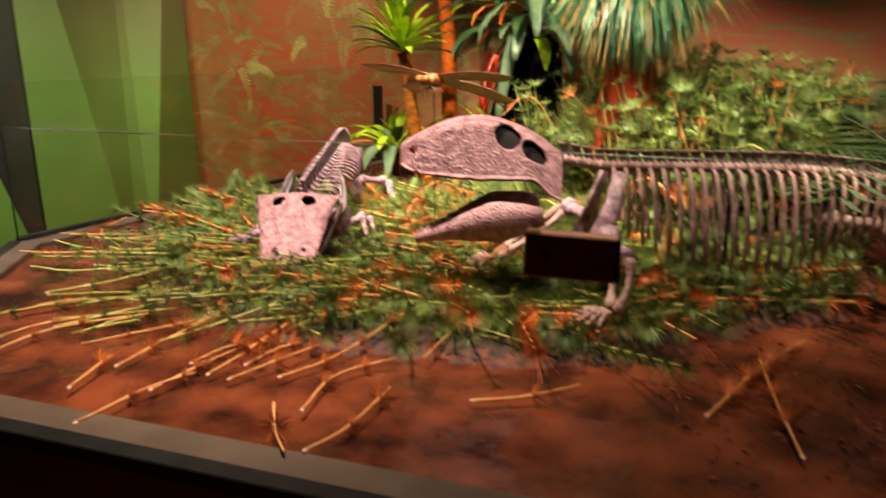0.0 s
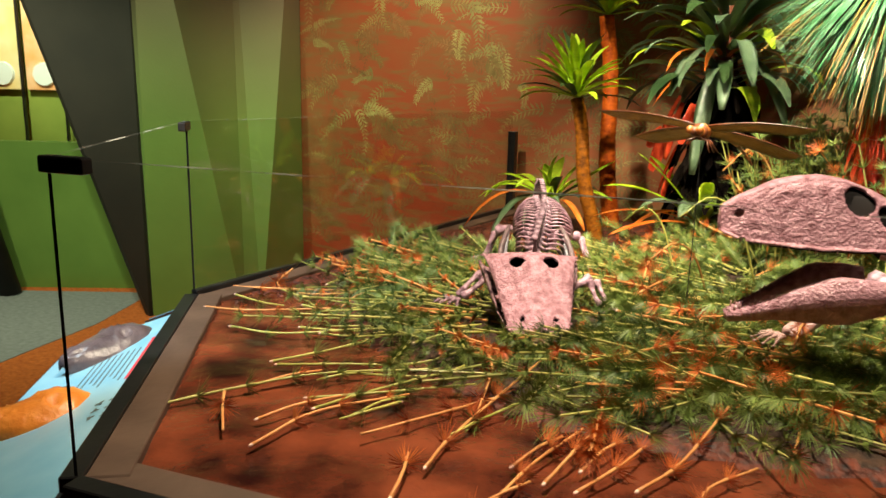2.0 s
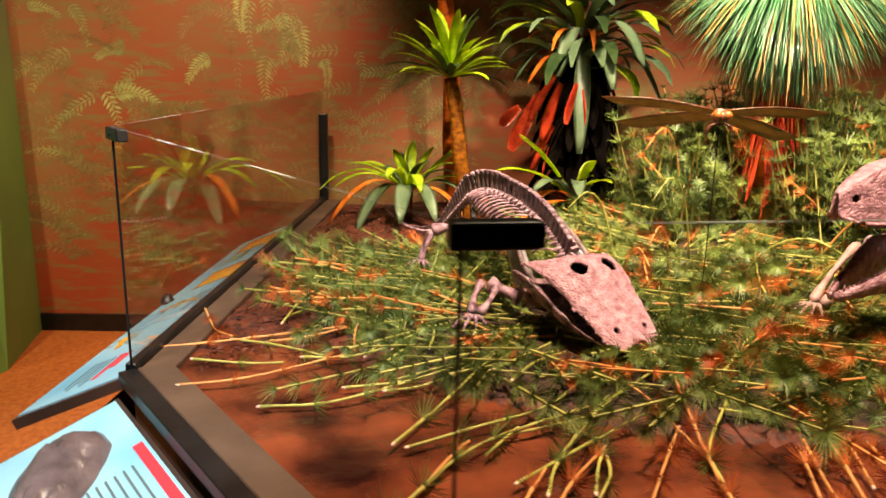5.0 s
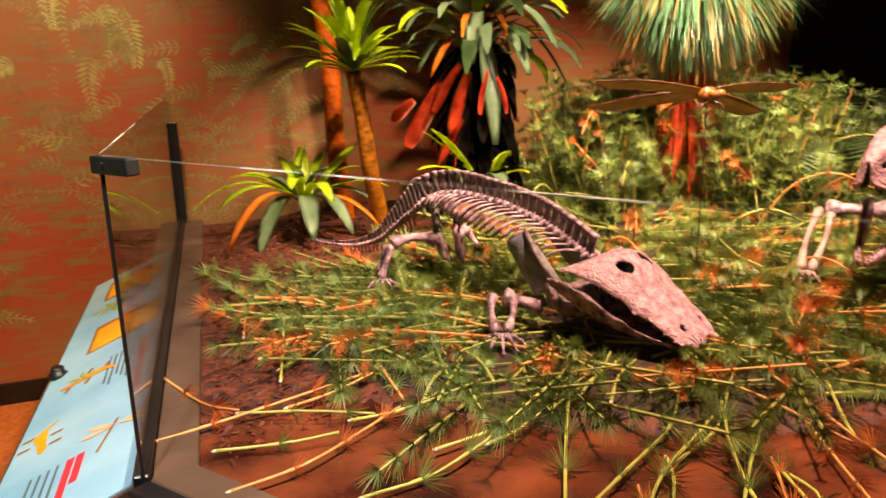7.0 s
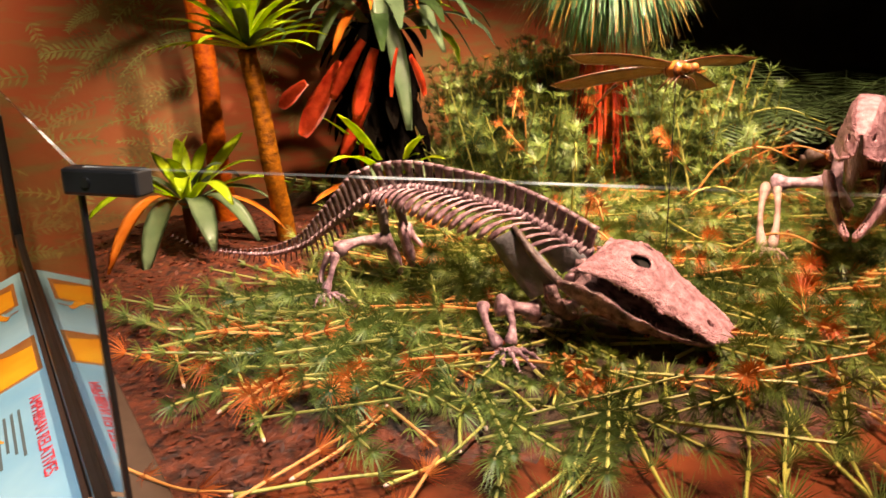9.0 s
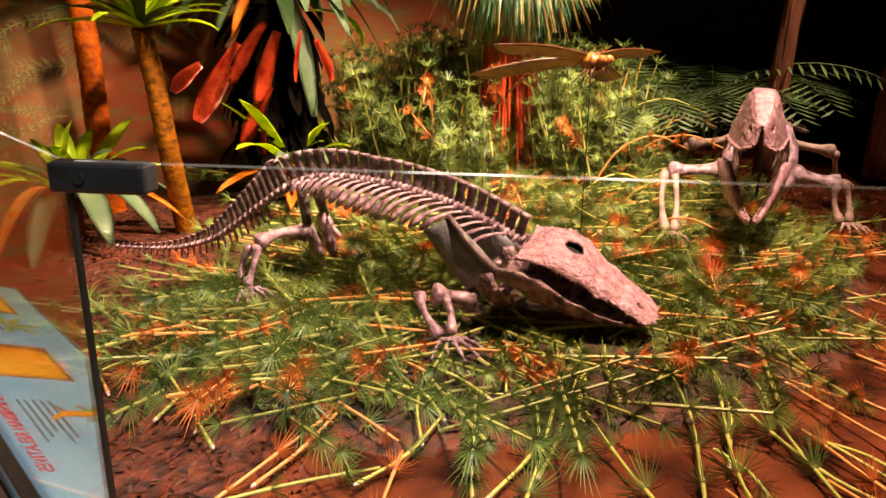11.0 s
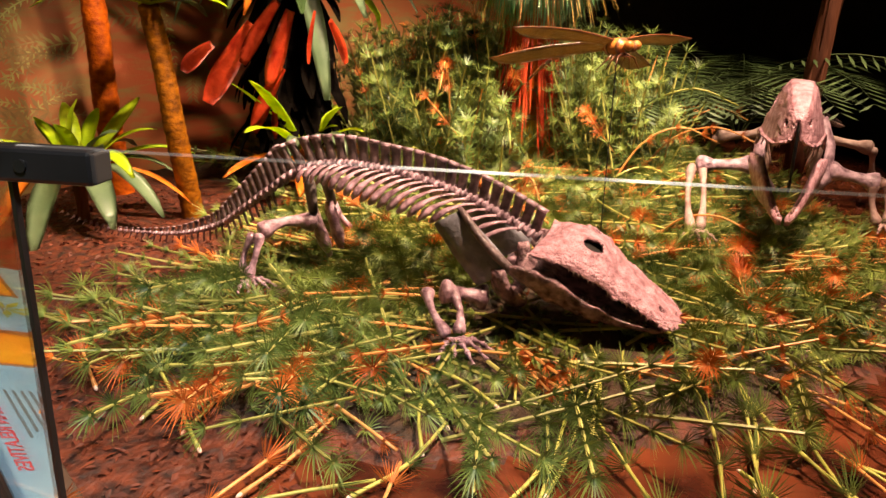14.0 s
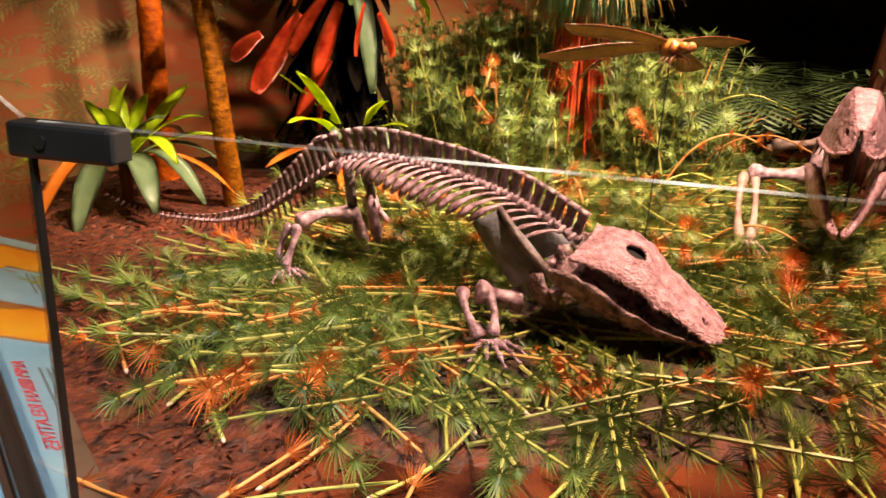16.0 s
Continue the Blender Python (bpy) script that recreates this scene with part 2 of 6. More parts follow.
def mural_mat():
    """Painted red haze between olive undergrowth."""
    m = mat("mural_paint", (0.38, 0.060, 0.020), (0.31, 0.115, 0.040), 0.9, 0.6, bump=0.08, bump_scale=80, detail=8)
    nt = m.node_tree
    bs = nt.nodes["Principled BSDF"]
    ramp = next(n for n in nt.nodes if n.type == "VALTORGB")
    ramp.color_ramp.elements[0].position, ramp.color_ramp.elements[1].position = 0.42, 0.60
    n3 = nt.nodes.new("ShaderNodeTexNoise")
    n3.inputs["Scale"].default_value, n3.inputs["Detail"].default_value = 5, 10
    mp = nt.nodes.new("ShaderNodeMapping")
    mp.inputs["Scale"].default_value = (1, 1, 4.5)
    co = nt.nodes.new("ShaderNodeTexCoord")
    nt.links.new(co.outputs["Object"], mp.inputs[0])
    nt.links.new(mp.outputs[0], n3.inputs["Vector"])
    r2 = nt.nodes.new("ShaderNodeValToRGB")
    r2.color_ramp.elements[0].position, r2.color_ramp.elements[1].position = 0.48, 0.66
    nt.links.new(n3.outputs["Fac"], r2.inputs[0])
    mx = nt.nodes.new("ShaderNodeMixRGB")
    mul = nt.nodes.new("ShaderNodeMath")
    mul.operation, mul.inputs[1].default_value = "MULTIPLY", 0.75
    nt.links.new(r2.outputs[0], mul.inputs[0])
    nt.links.new(mul.outputs[0], mx.inputs[0])
    nt.links.new(ramp.outputs[0], mx.inputs[1])
    mx.inputs[2].default_value = (0.21, 0.165, 0.055, 1)
    nt.links.new(mx.outputs[0], bs.inputs["Base Color"])
    return m


MURAL = mural_mat()

# ---- building helpers ----


def thing(name, at, label, category, group="", kind=""):
    ob = new(name)
    ob.empty_display_size = 0.05
    ob.location = at
    return tagged(ob, label, category, group, kind)


def origin(ob):
    p = Vector((0, 0, 0))
    while ob:
        p += Vector(ob.location)
        ob = ob.parent
    return p


def finish(bm, name, material, smooth=True):
    me = bpy.data.meshes.new(name)
    if smooth:
        for f in bm.faces:
            f.smooth = True
    bm.to_mesh(me)
    bm.free()
    for m in material if isinstance(material, (list, tuple)) else [material]:
        me.materials.append(m)
    return me


def part(name, bm, material, parent, label="", smooth=True):
    """One mesh, built in world metres, under a thing or a part."""
    bmesh.ops.translate(bm, verts=bm.verts, vec=-origin(parent))
    ob = new(name, finish(bm, name, material, smooth))
    ob.parent = parent
    return tagged(ob, label)


def solid(name, bm, material, label, category, group="", kind="", smooth=False):
    ob = new(name, finish(bm, name, material, smooth))
    return tagged(ob, label, category, group, kind)


def tube(bm, pts, radii, segs=8, squash=1.0):
    """A tapered tube with closed ends along pts."""
    pts = [Vector(p) for p in pts]
    rings, ref = [], None
    for i, p in enumerate(pts):
        d = (pts[min(i + 1, len(pts) - 1)] - pts[max(i - 1, 0)]).normalized()
        if ref is None:
            ref = d.orthogonal().normalized() if abs(d.z) > 0.95 else d.cross(Vector((0, 0, 1))).normalized()
        a = (ref - d * ref.dot(d)).normalized()
        b = d.cross(a)
        ref = a
        r = radii[i] if isinstance(radii, (list, tuple)) else radii
        rings.append([bm.verts.new(p + r * (math.cos(k) * a + squash * math.sin(k) * b)) for k in (2 * math.pi * j / segs for j in range(segs))])
    for r0, r1 in zip(rings, rings[1:]):
        for j in range(segs):
            bm.faces.new((r0[j], r0[(j + 1) % segs], r1[(j + 1) % segs], r1[j]))
    bm.faces.new(rings[0][::-1])
    bm.faces.new(rings[-1])
    return bm


def bone(bm, a, b, r, bend=(0, 0, 0), segs=8):
    """A long bone: waisted shaft with knobbed ends."""
    a, b, w = Vector(a), Vector(b), Vector(bend)
    prof = [(0, 1.0), (0.05, 1.65), (0.14, 1.55), (0.28, 1.0), (0.5, 0.8), (0.72, 0.95), (0.86, 1.45), (0.95, 1.55), (1, 0.95)]
    tube(bm, [a.lerp(b, t) + w * math.sin(math.pi * t) for t, _ in prof], [r * k for _, k in prof], segs)
    return bm


def box(bm, m, size, bevel=0.0):
    r = bmesh.ops.create_cube(bm, size=1, matrix=m @ Matrix.Diagonal((*size, 1)))
    if bevel:
        es = list({e for v in r["verts"] for e in v.link_edges})
        bmesh.ops.bevel(bm, geom=es, offset=bevel, segments=2, affect="EDGES", profile=0.5)
    return bm


def ball(bm, c, r, scale=(1, 1, 1), u=12, v=8):
    bmesh.ops.create_uvsphere(bm, u_segments=u, v_segments=v, radius=r, matrix=Matrix.Translation(c) @ Matrix.Diagonal((*scale, 1)))
    return bm


def prism(bm, poly, z0, z1):
    """An upright prism over a plan polygon (anticlockwise)."""
    lo = [bm.verts.new((x, y, z0)) for x, y in poly]
    hi = [bm.verts.new((x, y, z1)) for x, y in poly]
    n = len(poly)
    bm.faces.new(lo[::-1])
    bm.faces.new(hi)
    for i in range(n):
        bm.faces.new((lo[i], lo[(i + 1) % n], hi[(i + 1) % n], hi[i]))
    return bm


def slab(bm, quad, thick):
    """A slab of that thickness behind a quad whose corners run anticlockwise seen from its front."""
    q = [Vector(p) for p in quad]
    n = (q[1] - q[0]).cross(q[-1] - q[0]).normalized()
    f = [bm.verts.new(p) for p in q]
    k = [bm.verts.new(p - n * thick) for p in q]
    bm.faces.new(f)
    bm.faces.new(k[::-1])
    for i in range(len(q)):
        j = (i + 1) % len(q)
        bm.faces.new((f[j], f[i], k[i], k[j]))
    return bm


def blade(bm, base, az, elev, length, width, droop, segs=7, fold=0.25, twist=0.0, tip=0.12):
    """A strap leaf with a folded midrib: it leaves base at az and elev degrees and bends down by droop degrees on its way."""
    p = Vector(base)
    side0 = Vector((-math.sin(radians(az)), math.cos(radians(az)), 0))
    rows = []
    for i in range(segs + 1):
        t = i / segs
        e = radians(elev - droop * t * t)
        d = Vector((math.cos(radians(az)) * math.cos(e), math.sin(radians(az)) * math.cos(e), math.sin(e)))
        up = side0.cross(d) * -1
        s = (side0 * math.cos(twist * t) + up * math.sin(twist * t)).normalized()
        w = width * (0.55 + 0.9 * t) * (1 if t < 0.5 else 1) * (1 - max(0, (t - 0.45) / 0.55) ** 2 * (1 - tip)) * 0.5
        rows.append([bm.verts.new(p - s * w + up * w * fold), bm.verts.new(p), bm.verts.new(p + s * w + up * w * fold)])
        p = p + d * (length / segs)
    for a, b in zip(rows, rows[1:]):
        for j in (0, 1):
            bm.faces.new((a[j], a[j + 1], b[j + 1], b[j]))
    return bm


def leaf_part(parent, name, material, *args, **kw):
    bm = bmesh.new()
    blade(bm, *args, **kw)
    bmesh.ops.solidify(bm, geom=bm.faces[:], thickness=0.0016)
    return part(name, bm, material, parent)


def leaf_to(parent, name, material, base, tip, width, rise=0.06, point=0.15, segs=10, fold=0.25, twist=0.0):
    """A strap leaf that arches from its base to a known tip."""
    a, b = Vector(base), Vector(tip)
    c = (a + b) / 2 + Vector((0, 0, rise * 2))
    bm = bmesh.new()
    rows = []
    for i in range(segs + 1):
        q = i / segs
        p = a * (1 - q) ** 2 + c * 2 * q * (1 - q) + b * q * q
        d = ((c - a) * (1 - q) + (b - c) * q).normalized()
        s = d.cross(Vector((0, 0, 1)))
        s = s.normalized() if s.length > 0.05 else Vector((0.45, -0.85, 0)).normalized()
        u = s.cross(d)
        s, u = s * math.cos(twist) + u * math.sin(twist), u * math.cos(twist) - s * math.sin(twist)
        w = width * 0.5 * (0.55 + 0.9 * q) * (1 - max(0, (q - 0.5) / 0.5) ** 2.2 * (1 - point))
        rows.append([bm.verts.new(p - s * w + u * w * fold), bm.verts.new(p - s * w * 0.5 + u * w * fold * 0.35), bm.verts.new(p), bm.verts.new(p + s * w * 0.5 + u * w * fold * 0.35), bm.verts.new(p + s * w + u * w * fold)])
    for r0, r1 in zip(rows, rows[1:]):
        for j in range(4):
            bm.faces.new((r0[j], r0[j + 1], r1[j + 1], r1[j]))
    bmesh.ops.solidify(bm, geom=bm.faces[:], thickness=0.0016)
    return part(name, bm, material, parent)


# ---- the room ----
FLOOR, DECK, TOP, GLASS_TOP = -0.17, 0.69, 3.3, 1.35
A, B, P = Vector((-1.49, 1.632)), Vector((-1.725, 2.942)), Vector((-0.44, 5.16))
FRONT = Vector((0.9455, -0.3256))
C, D = A + FRONT * 1.72, A + FRONT * 4.3
WALL_L, WALL_R = Vector((-2.0, 6.09)), Vector((3.2, 3.49))
WALL_DIR = (WALL_R - WALL_L).normalized()
WALL_N = Vector((WALL_DIR.y, -WALL_DIR.x))


def on_wall(s, z, out=0.0):
    p = WALL_L + WALL_DIR * s + WALL_N * out
    return Vector((p.x, p.y, z))


bm = bmesh.new()
prism(bm, [(-9, -4), (5, -4), (5, 10), (-9, 10)], FLOOR - 0.1, FLOOR)
solid("floor", bm, CARPET, "orange short-pile carpet floor of the museum hall", "floor", kind="structure")
bm = bmesh.new()
prism(bm, [(-9, -4), (5, -4), (5, 10), (-9, 10)], TOP, TOP + 0.1)
solid("ceiling", bm, CEILING, "dark painted hall ceiling", "ceiling", kind="structure")
for nm, a, b in (("wall_south", (-9, -4.1), (5, -4)), ("wall_east", (5, -4), (5.1, 10)), ("wall_west", (-9.1, -4), (-9, 10)), ("wall_north", (-9, 10), (5, 10.1))):
    bm = bmesh.new()
    prism(bm, [a, (b[0], a[1]), b, (a[0], b[1])], FLOOR, TOP)
    solid(nm, bm, WALL_DARK, "plain dark wall that closes the hall", "wall", kind="structure")

bm = bmesh.new()
q = WALL_N * -0.12
prism(bm, [(WALL_L.x, WALL_L.y), (WALL_R.x, WALL_R.y), (WALL_R.x + q.x, WALL_R.y + q.y), (WALL_L.x + q.x, WALL_L.y + q.y)], FLOOR, TOP)
mural = solid("wall_mural", bm, MURAL, "painted backdrop wall with red haze and olive undergrowth", "wall", kind="structure")
bm = bmesh.new()
slab(bm, [on_wall(0, FLOOR, 0.02), on_wall(2.0, FLOOR, 0.02), on_wall(2.0, FLOOR + 0.11, 0.02), on_wall(0, FLOOR + 0.11, 0.02)], 0.02)
solid("baseboard", bm, BLACK, "black baseboard under the painted wall", "baseboard", kind="structure")

# the folded green partition beside the mural
for nm, m, quad, lab in (
    ("wall_green_1", GREEN_WALL, ((-2.17, 5.45, FLOOR), (-2.0, 6.08, FLOOR), (-2.0, 6.08, TOP), (-2.50, 6.06, TOP)), "beige and green folded partition, narrow facet"),
    ("wall_green_2", GREEN_WALL, ((-2.26, 5.36, FLOOR), (-2.17, 5.45, FLOOR), (-2.50, 6.06, TOP), (-2.88, 5.28, TOP)), "beige and green folded partition, leaning facet"),
    ("wall_green_3", GREEN_WALL, ((-2.95, 5.42, FLOOR), (-2.26, 5.36, FLOOR), (-2.88, 5.28, TOP), (-3.06, 5.58, TOP)), "beige and green folded partition, broad facet"),
    ("wall_black", BLACK_WALL, ((-2.97, 5.40, FLOOR), (-2.95, 5.42, FLOOR), (-3.06, 5.58, TOP), (-4.05, 5.28, TOP)), "black leaning wedge of the partition"),
):
    bm = bmesh.new()
    slab(bm, quad, 0.06)
    solid(nm, bm, m, lab, "wall", kind="structure")
bm = bmesh.new()
slab(bm, [(-8.9, 8.6, FLOOR), (-3.0, 8.6, FLOOR), (-3.0, 8.6, TOP), (-8.9, 8.6, TOP)], 0.1)
solid("wall_hall_green", bm, mat("hall_green", (0.17, 0.27, 0.04), (0.24, 0.34, 0.06), 2, 0.7), "far lime-green wall of the next hall", "wall", kind="structure")
bm = bmesh.new()
tube(bm, [(-4.25, 5.85, FLOOR), (-4.88, 5.45, TOP)], [0.08, 0.11], 16)
solid("leaning_column", bm, BLACK_WALL, "dark round column that leans in the next hall", "column", smooth=True)


bm = bmesh.new()
slab(bm, [(-8.5, 5.75, FLOOR), (-3.0, 6.15, FLOOR), (-3.0, 6.15, 1.0), (-8.5, 5.75, 1.0)], 0.1)
solid("low_wall", bm, mat("low_green", (0.11, 0.21, 0.035), (0.17, 0.29, 0.055), 1.5, 0.7), "low green wall between the halls", "wall", kind="structure")
bm = bmesh.new()
prism(bm, [(-8.9, 3.2), (-3.6, 3.9), (-3.25, 5.2), (-3.2, 6.0), (-8.9, 5.7)], FLOOR, FLOOR + 0.004)
solid("floor_grey", bm, mat("grey_carpet", (0.20, 0.21, 0.23), (0.28, 0.29, 0.32), 30, 0.95, bump=0.5, bump_scale=300), "grey carpet of the passage", "floor", kind="structure")


def exhibit_window(x, tint):
    t = thing("display_panel", (x, 8.5, 1.0), "small lit display panel with a pale round disc", "display panel", "far display panels")
    bm = bmesh.new()
    box(bm, Matrix.Translation((x, 8.55, 1.85)), (0.42, 0.05, 1.0), 0.01)
    part("board", bm, tint, t, smooth=False)
    bm = bmesh.new()
    bmesh.ops.create_cone(bm, cap_ends=True, segments=24, radius1=0.13, radius2=0.12, depth=0.03, matrix=pose(x, 8.51, 1.52, 90))
    part("disc", bm, mat("pale_disc", (0.75, 0.85, 0.9), None, 3, 0.4, bump=0), t, "pale blue round disc", smooth=False)
    bm = bmesh.new()
    box(bm, Matrix.Translation((x + 0.22, 8.5, 1.45)), (0.02, 0.04, 1.9))
    part("divider", bm, BLACK, t, smooth=False)
    return t


for k in range(5):
    exhibit_window(-6.7 + 0.46 * k, (mat("cream_board", (0.8, 0.62, 0.25), (0.85, 0.75, 0.5), 4, 0.5, bump=0), mat("peach_board", (0.8, 0.4, 0.15), (0.85, 0.6, 0.4), 4, 0.5, bump=0))[k % 2])

# ---- painted undergrowth on the wall ----
rng = random.Random(11)


def painted_frond(s, z, length, az, material, leaf=0.06, pairs=9, curl=40):
    """A flat painted frond: leaflets in pairs along a bent rib."""
    bm = bmesh.new()
    p, a = [s, z], radians(az)
    rib = [(p[0], p[1])]
    out = 0.0012 + 0.001 * rng.random()
    for i in range(pairs):
        t = i / pairs
        st = length / pairs
        for sg in (1, -1):
            la = a + sg * radians(58 - 20 * t)
            L = leaf * (1 - 0.55 * t) * rng.uniform(0.8, 1.2)
            d, n = (math.cos(la), math.sin(la)), (-math.sin(la), math.cos(la))
            w = L * 0.14
            bm.faces.new([bm.verts.new(on_wall(p[0] + u * d[0] + v * n[0], p[1] + u * d[1] + v * n[1], out)) for u, v in ((0, 0), (L * 0.45, -w), (L, 0), (L * 0.45, w))])
        p = [p[0] + math.cos(a) * st, p[1] + math.sin(a) * st]
        a -= radians(curl / pairs) * (1 if math.cos(radians(az)) >= 0 else -1)
        rib.append((p[0], p[1]))
    for (x0, z0), (x1, z1) in zip(rib, rib[1:]):
        bm.faces.new([bm.verts.new(on_wall(x, y, out)) for x, y in ((x0, z0 - 0.004), (x1, z1 - 0.003), (x1, z1 + 0.003), (x0, z0 + 0.004))])
    ob = new("painted_frond", finish(bm, "painted_frond", material, False))
    ob.parent = mural
    return ob


for k in range(210):
    s, z = rng.uniform(0.1, 3.6), rng.uniform(1.2, 2.6)
    painted_frond(s, z, rng.uniform(0.16, 0.40), rng.choice((-20, 200, 10, 170, -60, 240)) + rng.uniform(-15, 15), rng.choice((MURAL_GREEN, MURAL_LIGHT, MURAL_DULL, MURAL_DULL)), rng.uniform(0.035, 0.085), 12, rng.uniform(20, 70))
for k in range(46):
    s, z = rng.uniform(0.05, 2.6), rng.uniform(0.25, 1.2)
    for j in range(4):
        painted_frond(s, z + 0.04 * j, rng.uniform(0.14, 0.30), (15, 165, 40, 140)[j] + rng.uniform(-12, 12), rng.choice((MURAL_GREEN, MURAL_DULL, MURAL_DULL)), rng.uniform(0.035, 0.07), 7, 55)

# ---- the case: deck, glass, rails ----
poly = [A, D, WALL_R + WALL_N * 0.01, P + Vector((0.01, 0.0)), B]
bm = bmesh.new()
prism(bm, [(p.x, p.y) for p in poly], FLOOR, DECK)
solid("plinth", bm, CABINET, "dark brown plinth that carries the diorama", "plinth", kind="structure")


def inward(p, q):
    d = (q - p).normalized()
    return Vector((-d.y, d.x))


def run(name, p, q, z0, z1, o0, o1, material, label, category):
    """A straight bar along p to q between two offsets inward."""
    n = inward(p, q)
    bm = bmesh.new()
    c = [p + n * o0, q + n * o0, q + n * o1, p + n * o1]
    prism(bm, [(v.x, v.y) for v in c], z0, z1)
    bmesh.ops.bevel(bm, geom=bm.edges[:], offset=0.003, segments=1, affect="EDGES")
    return solid(name, bm, material, label, category, kind="structure")


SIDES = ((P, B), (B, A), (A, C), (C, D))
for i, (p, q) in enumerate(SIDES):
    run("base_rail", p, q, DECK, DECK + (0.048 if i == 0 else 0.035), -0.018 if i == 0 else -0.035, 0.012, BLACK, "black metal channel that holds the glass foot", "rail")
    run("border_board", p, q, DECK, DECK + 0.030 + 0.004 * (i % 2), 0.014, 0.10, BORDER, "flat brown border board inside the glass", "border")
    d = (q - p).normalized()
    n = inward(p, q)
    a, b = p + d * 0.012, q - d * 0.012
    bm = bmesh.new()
    # Only the first pane is built whole; the rest get a rim strip.
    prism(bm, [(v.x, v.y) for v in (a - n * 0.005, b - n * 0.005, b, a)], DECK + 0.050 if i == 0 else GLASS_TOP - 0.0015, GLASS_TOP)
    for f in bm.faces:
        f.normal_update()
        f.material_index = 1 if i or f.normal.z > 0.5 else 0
    g = solid("glass_panel" if i == 0 else "glass_edge", bm, [GLASS, GLASS_EDGE], "clear glass barrier panel against the painted wall" if i == 0 else "top edge of the clear glass barrier with painted white glints", "glass panel", "glass barrier", kind="structure")
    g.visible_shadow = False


def clamp(at, d, z, material, label, length=0.100, height=0.031):
    """A clamp bar over the top of a pane, with its screw and rubber end."""
    t = thing("glass_clamp", (at.x, at.y, z), label, "glass clamp", "glass clamps")
    ang = math.degrees(math.atan2(d.y, d.x))
    c = at + d * (length / 2 - 0.014)
    bm = bmesh.new()
    box(bm, pose(c.x, c.y, z, 0, 0, ang), (length, 0.026, height), 0.004)
    part("bar", bm, material, t, smooth=False)
    c = at + d * (length - 0.013)
    bm = bmesh.new()
    box(bm, pose(c.x, c.y, z, 0, 0, ang), (0.005, 0.024, height - 0.004), 0.002)
    part("rubber_end", bm, DARK, t, smooth=False)
    c = at + d * 0.02
    bm = bmesh.new()
    bmesh.ops.create_cone(bm, cap_ends=True, segments=12, radius1=0.006, radius2=0.006, depth=0.030, matrix=pose(c.x, c.y, z, 90, 0, ang))
    part("screw", bm, mat("dark_steel", (0.05, 0.05, 0.05), (0.09, 0.09, 0.09), 20, 0.3, 0.9), t, smooth=False)
    return t


clamp(A, (C - A).normalized(), GLASS_TOP - 0.012, BLACK, "black metal clamp on the glass corner")
clamp(B, (A - B).normalized(), GLASS_TOP - 0.016, BLACK, "black metal clamp on the glass corner")
mid_clamp = clamp(C, (D - C).normalized(), 1.199, CLAMP_BROWN, "brown metal clamp hanging from the glass edge", 0.135, 0.068)
# Added clear strip ties the clamp to the rim where no pane is built.
bm = bmesh.new()
prism(bm, [(C.x - 0.009, C.y - 0.002), (C.x + 0.009, C.y - 0.008), (C.x + 0.009, C.y - 0.004), (C.x - 0.009, C.y + 0.002)], 1.19, GLASS_TOP - 0.004)
part("hanger", bm, GLASS, mid_clamp, "clear strip", smooth=False)
# Black strips stand for the dark look of the glass end edges.
for j, u, w in ((A, Vector((0.89, 0.46)), 0.0006), (B, Vector((1, 0)), 0.0024)):
    bm = bmesh.new()
    v = Vector((-u.y, u.x)) * w
    u = u * 0.003
    prism(bm, [((j - u - v).x, (j - u - v).y), ((j + u - v).x, (j + u - v).y), ((j + u + v).x, (j + u + v).y), ((j - u + v).x, (j - u + v).y)], DECK + 0.037, GLASS_TOP - 0.018)
    solid("glass_joint", bm, BLACK, "dark glass edge at the panel joint, as a black strip", "joint", kind="structure")
bm = bmesh.new()
box(bm, pose(P.x, P.y, 0.95, 0, 0, -26), (0.05, 0.05, 0.54), 0.004)
solid("end_post", bm, BLACK, "black square post where the glass meets the wall", "post")

# ---- reading rails ----


def rail_panel(p, q, z_in, z_out, width, s0, s1, label, gap=0.045):
    """A sloping graphic panel outside the glass from p to q; returns its plane as a function of along and down."""
    d = (q - p).normalized()
    n = -inward(p, q)
    t = thing("reading_rail", (*((p + q) / 2 + n * 0.2), FLOOR), label, "information panel", "reading rails")

    def at(s, w, lift=0.0):
        v = p + d * s + n * (gap + w)
        return Vector((v.x, v.y, z_in + (z_out - z_in) * w / width + lift))

    bm = bmesh.new()
    slab(bm, [at(s0, 0), at(s0, width), at(s1, width), at(s1, 0)], 0.03)
    part("backing", bm, CABINET, t, "dark brown edge of the panel", smooth=False)
    bm = bmesh.new()
    slab(bm, [at(s0 + .012, 0.012, .005), at(s0 + .012, width - .012, .005), at(s1 - .012, width - .012, .005), at(s1 - .012, 0.012, .005)], 0.004)
    part("print", bm, PANEL_BLUE, t, "pale blue printed sheet", smooth=False)
    bm = bmesh.new()
    c = [at(s0 + 0.05, 0.02), at(s0 + 0.05, width * 0.6), at(s1 - 0.05, width * 0.6), at(s1 - 0.05, 0.02)]
    prism(bm, [(v.x, v.y) for v in c], FLOOR, min(z_in, z_out) - 0.06)
    part("cabinet", bm, CABINET, t, smooth=False)
    return t, at


def patch(t, at, s, w, ds, dw, material, name="picture", lift=0.0065, label=""):
    bm = bmesh.new()
    slab(bm, [at(s, w, lift), at(s, w + dw, lift), at(s + ds, w + dw, lift), at(s + ds, w, lift)], 0.001)
    return part(name, bm, material, t, label, smooth=False)


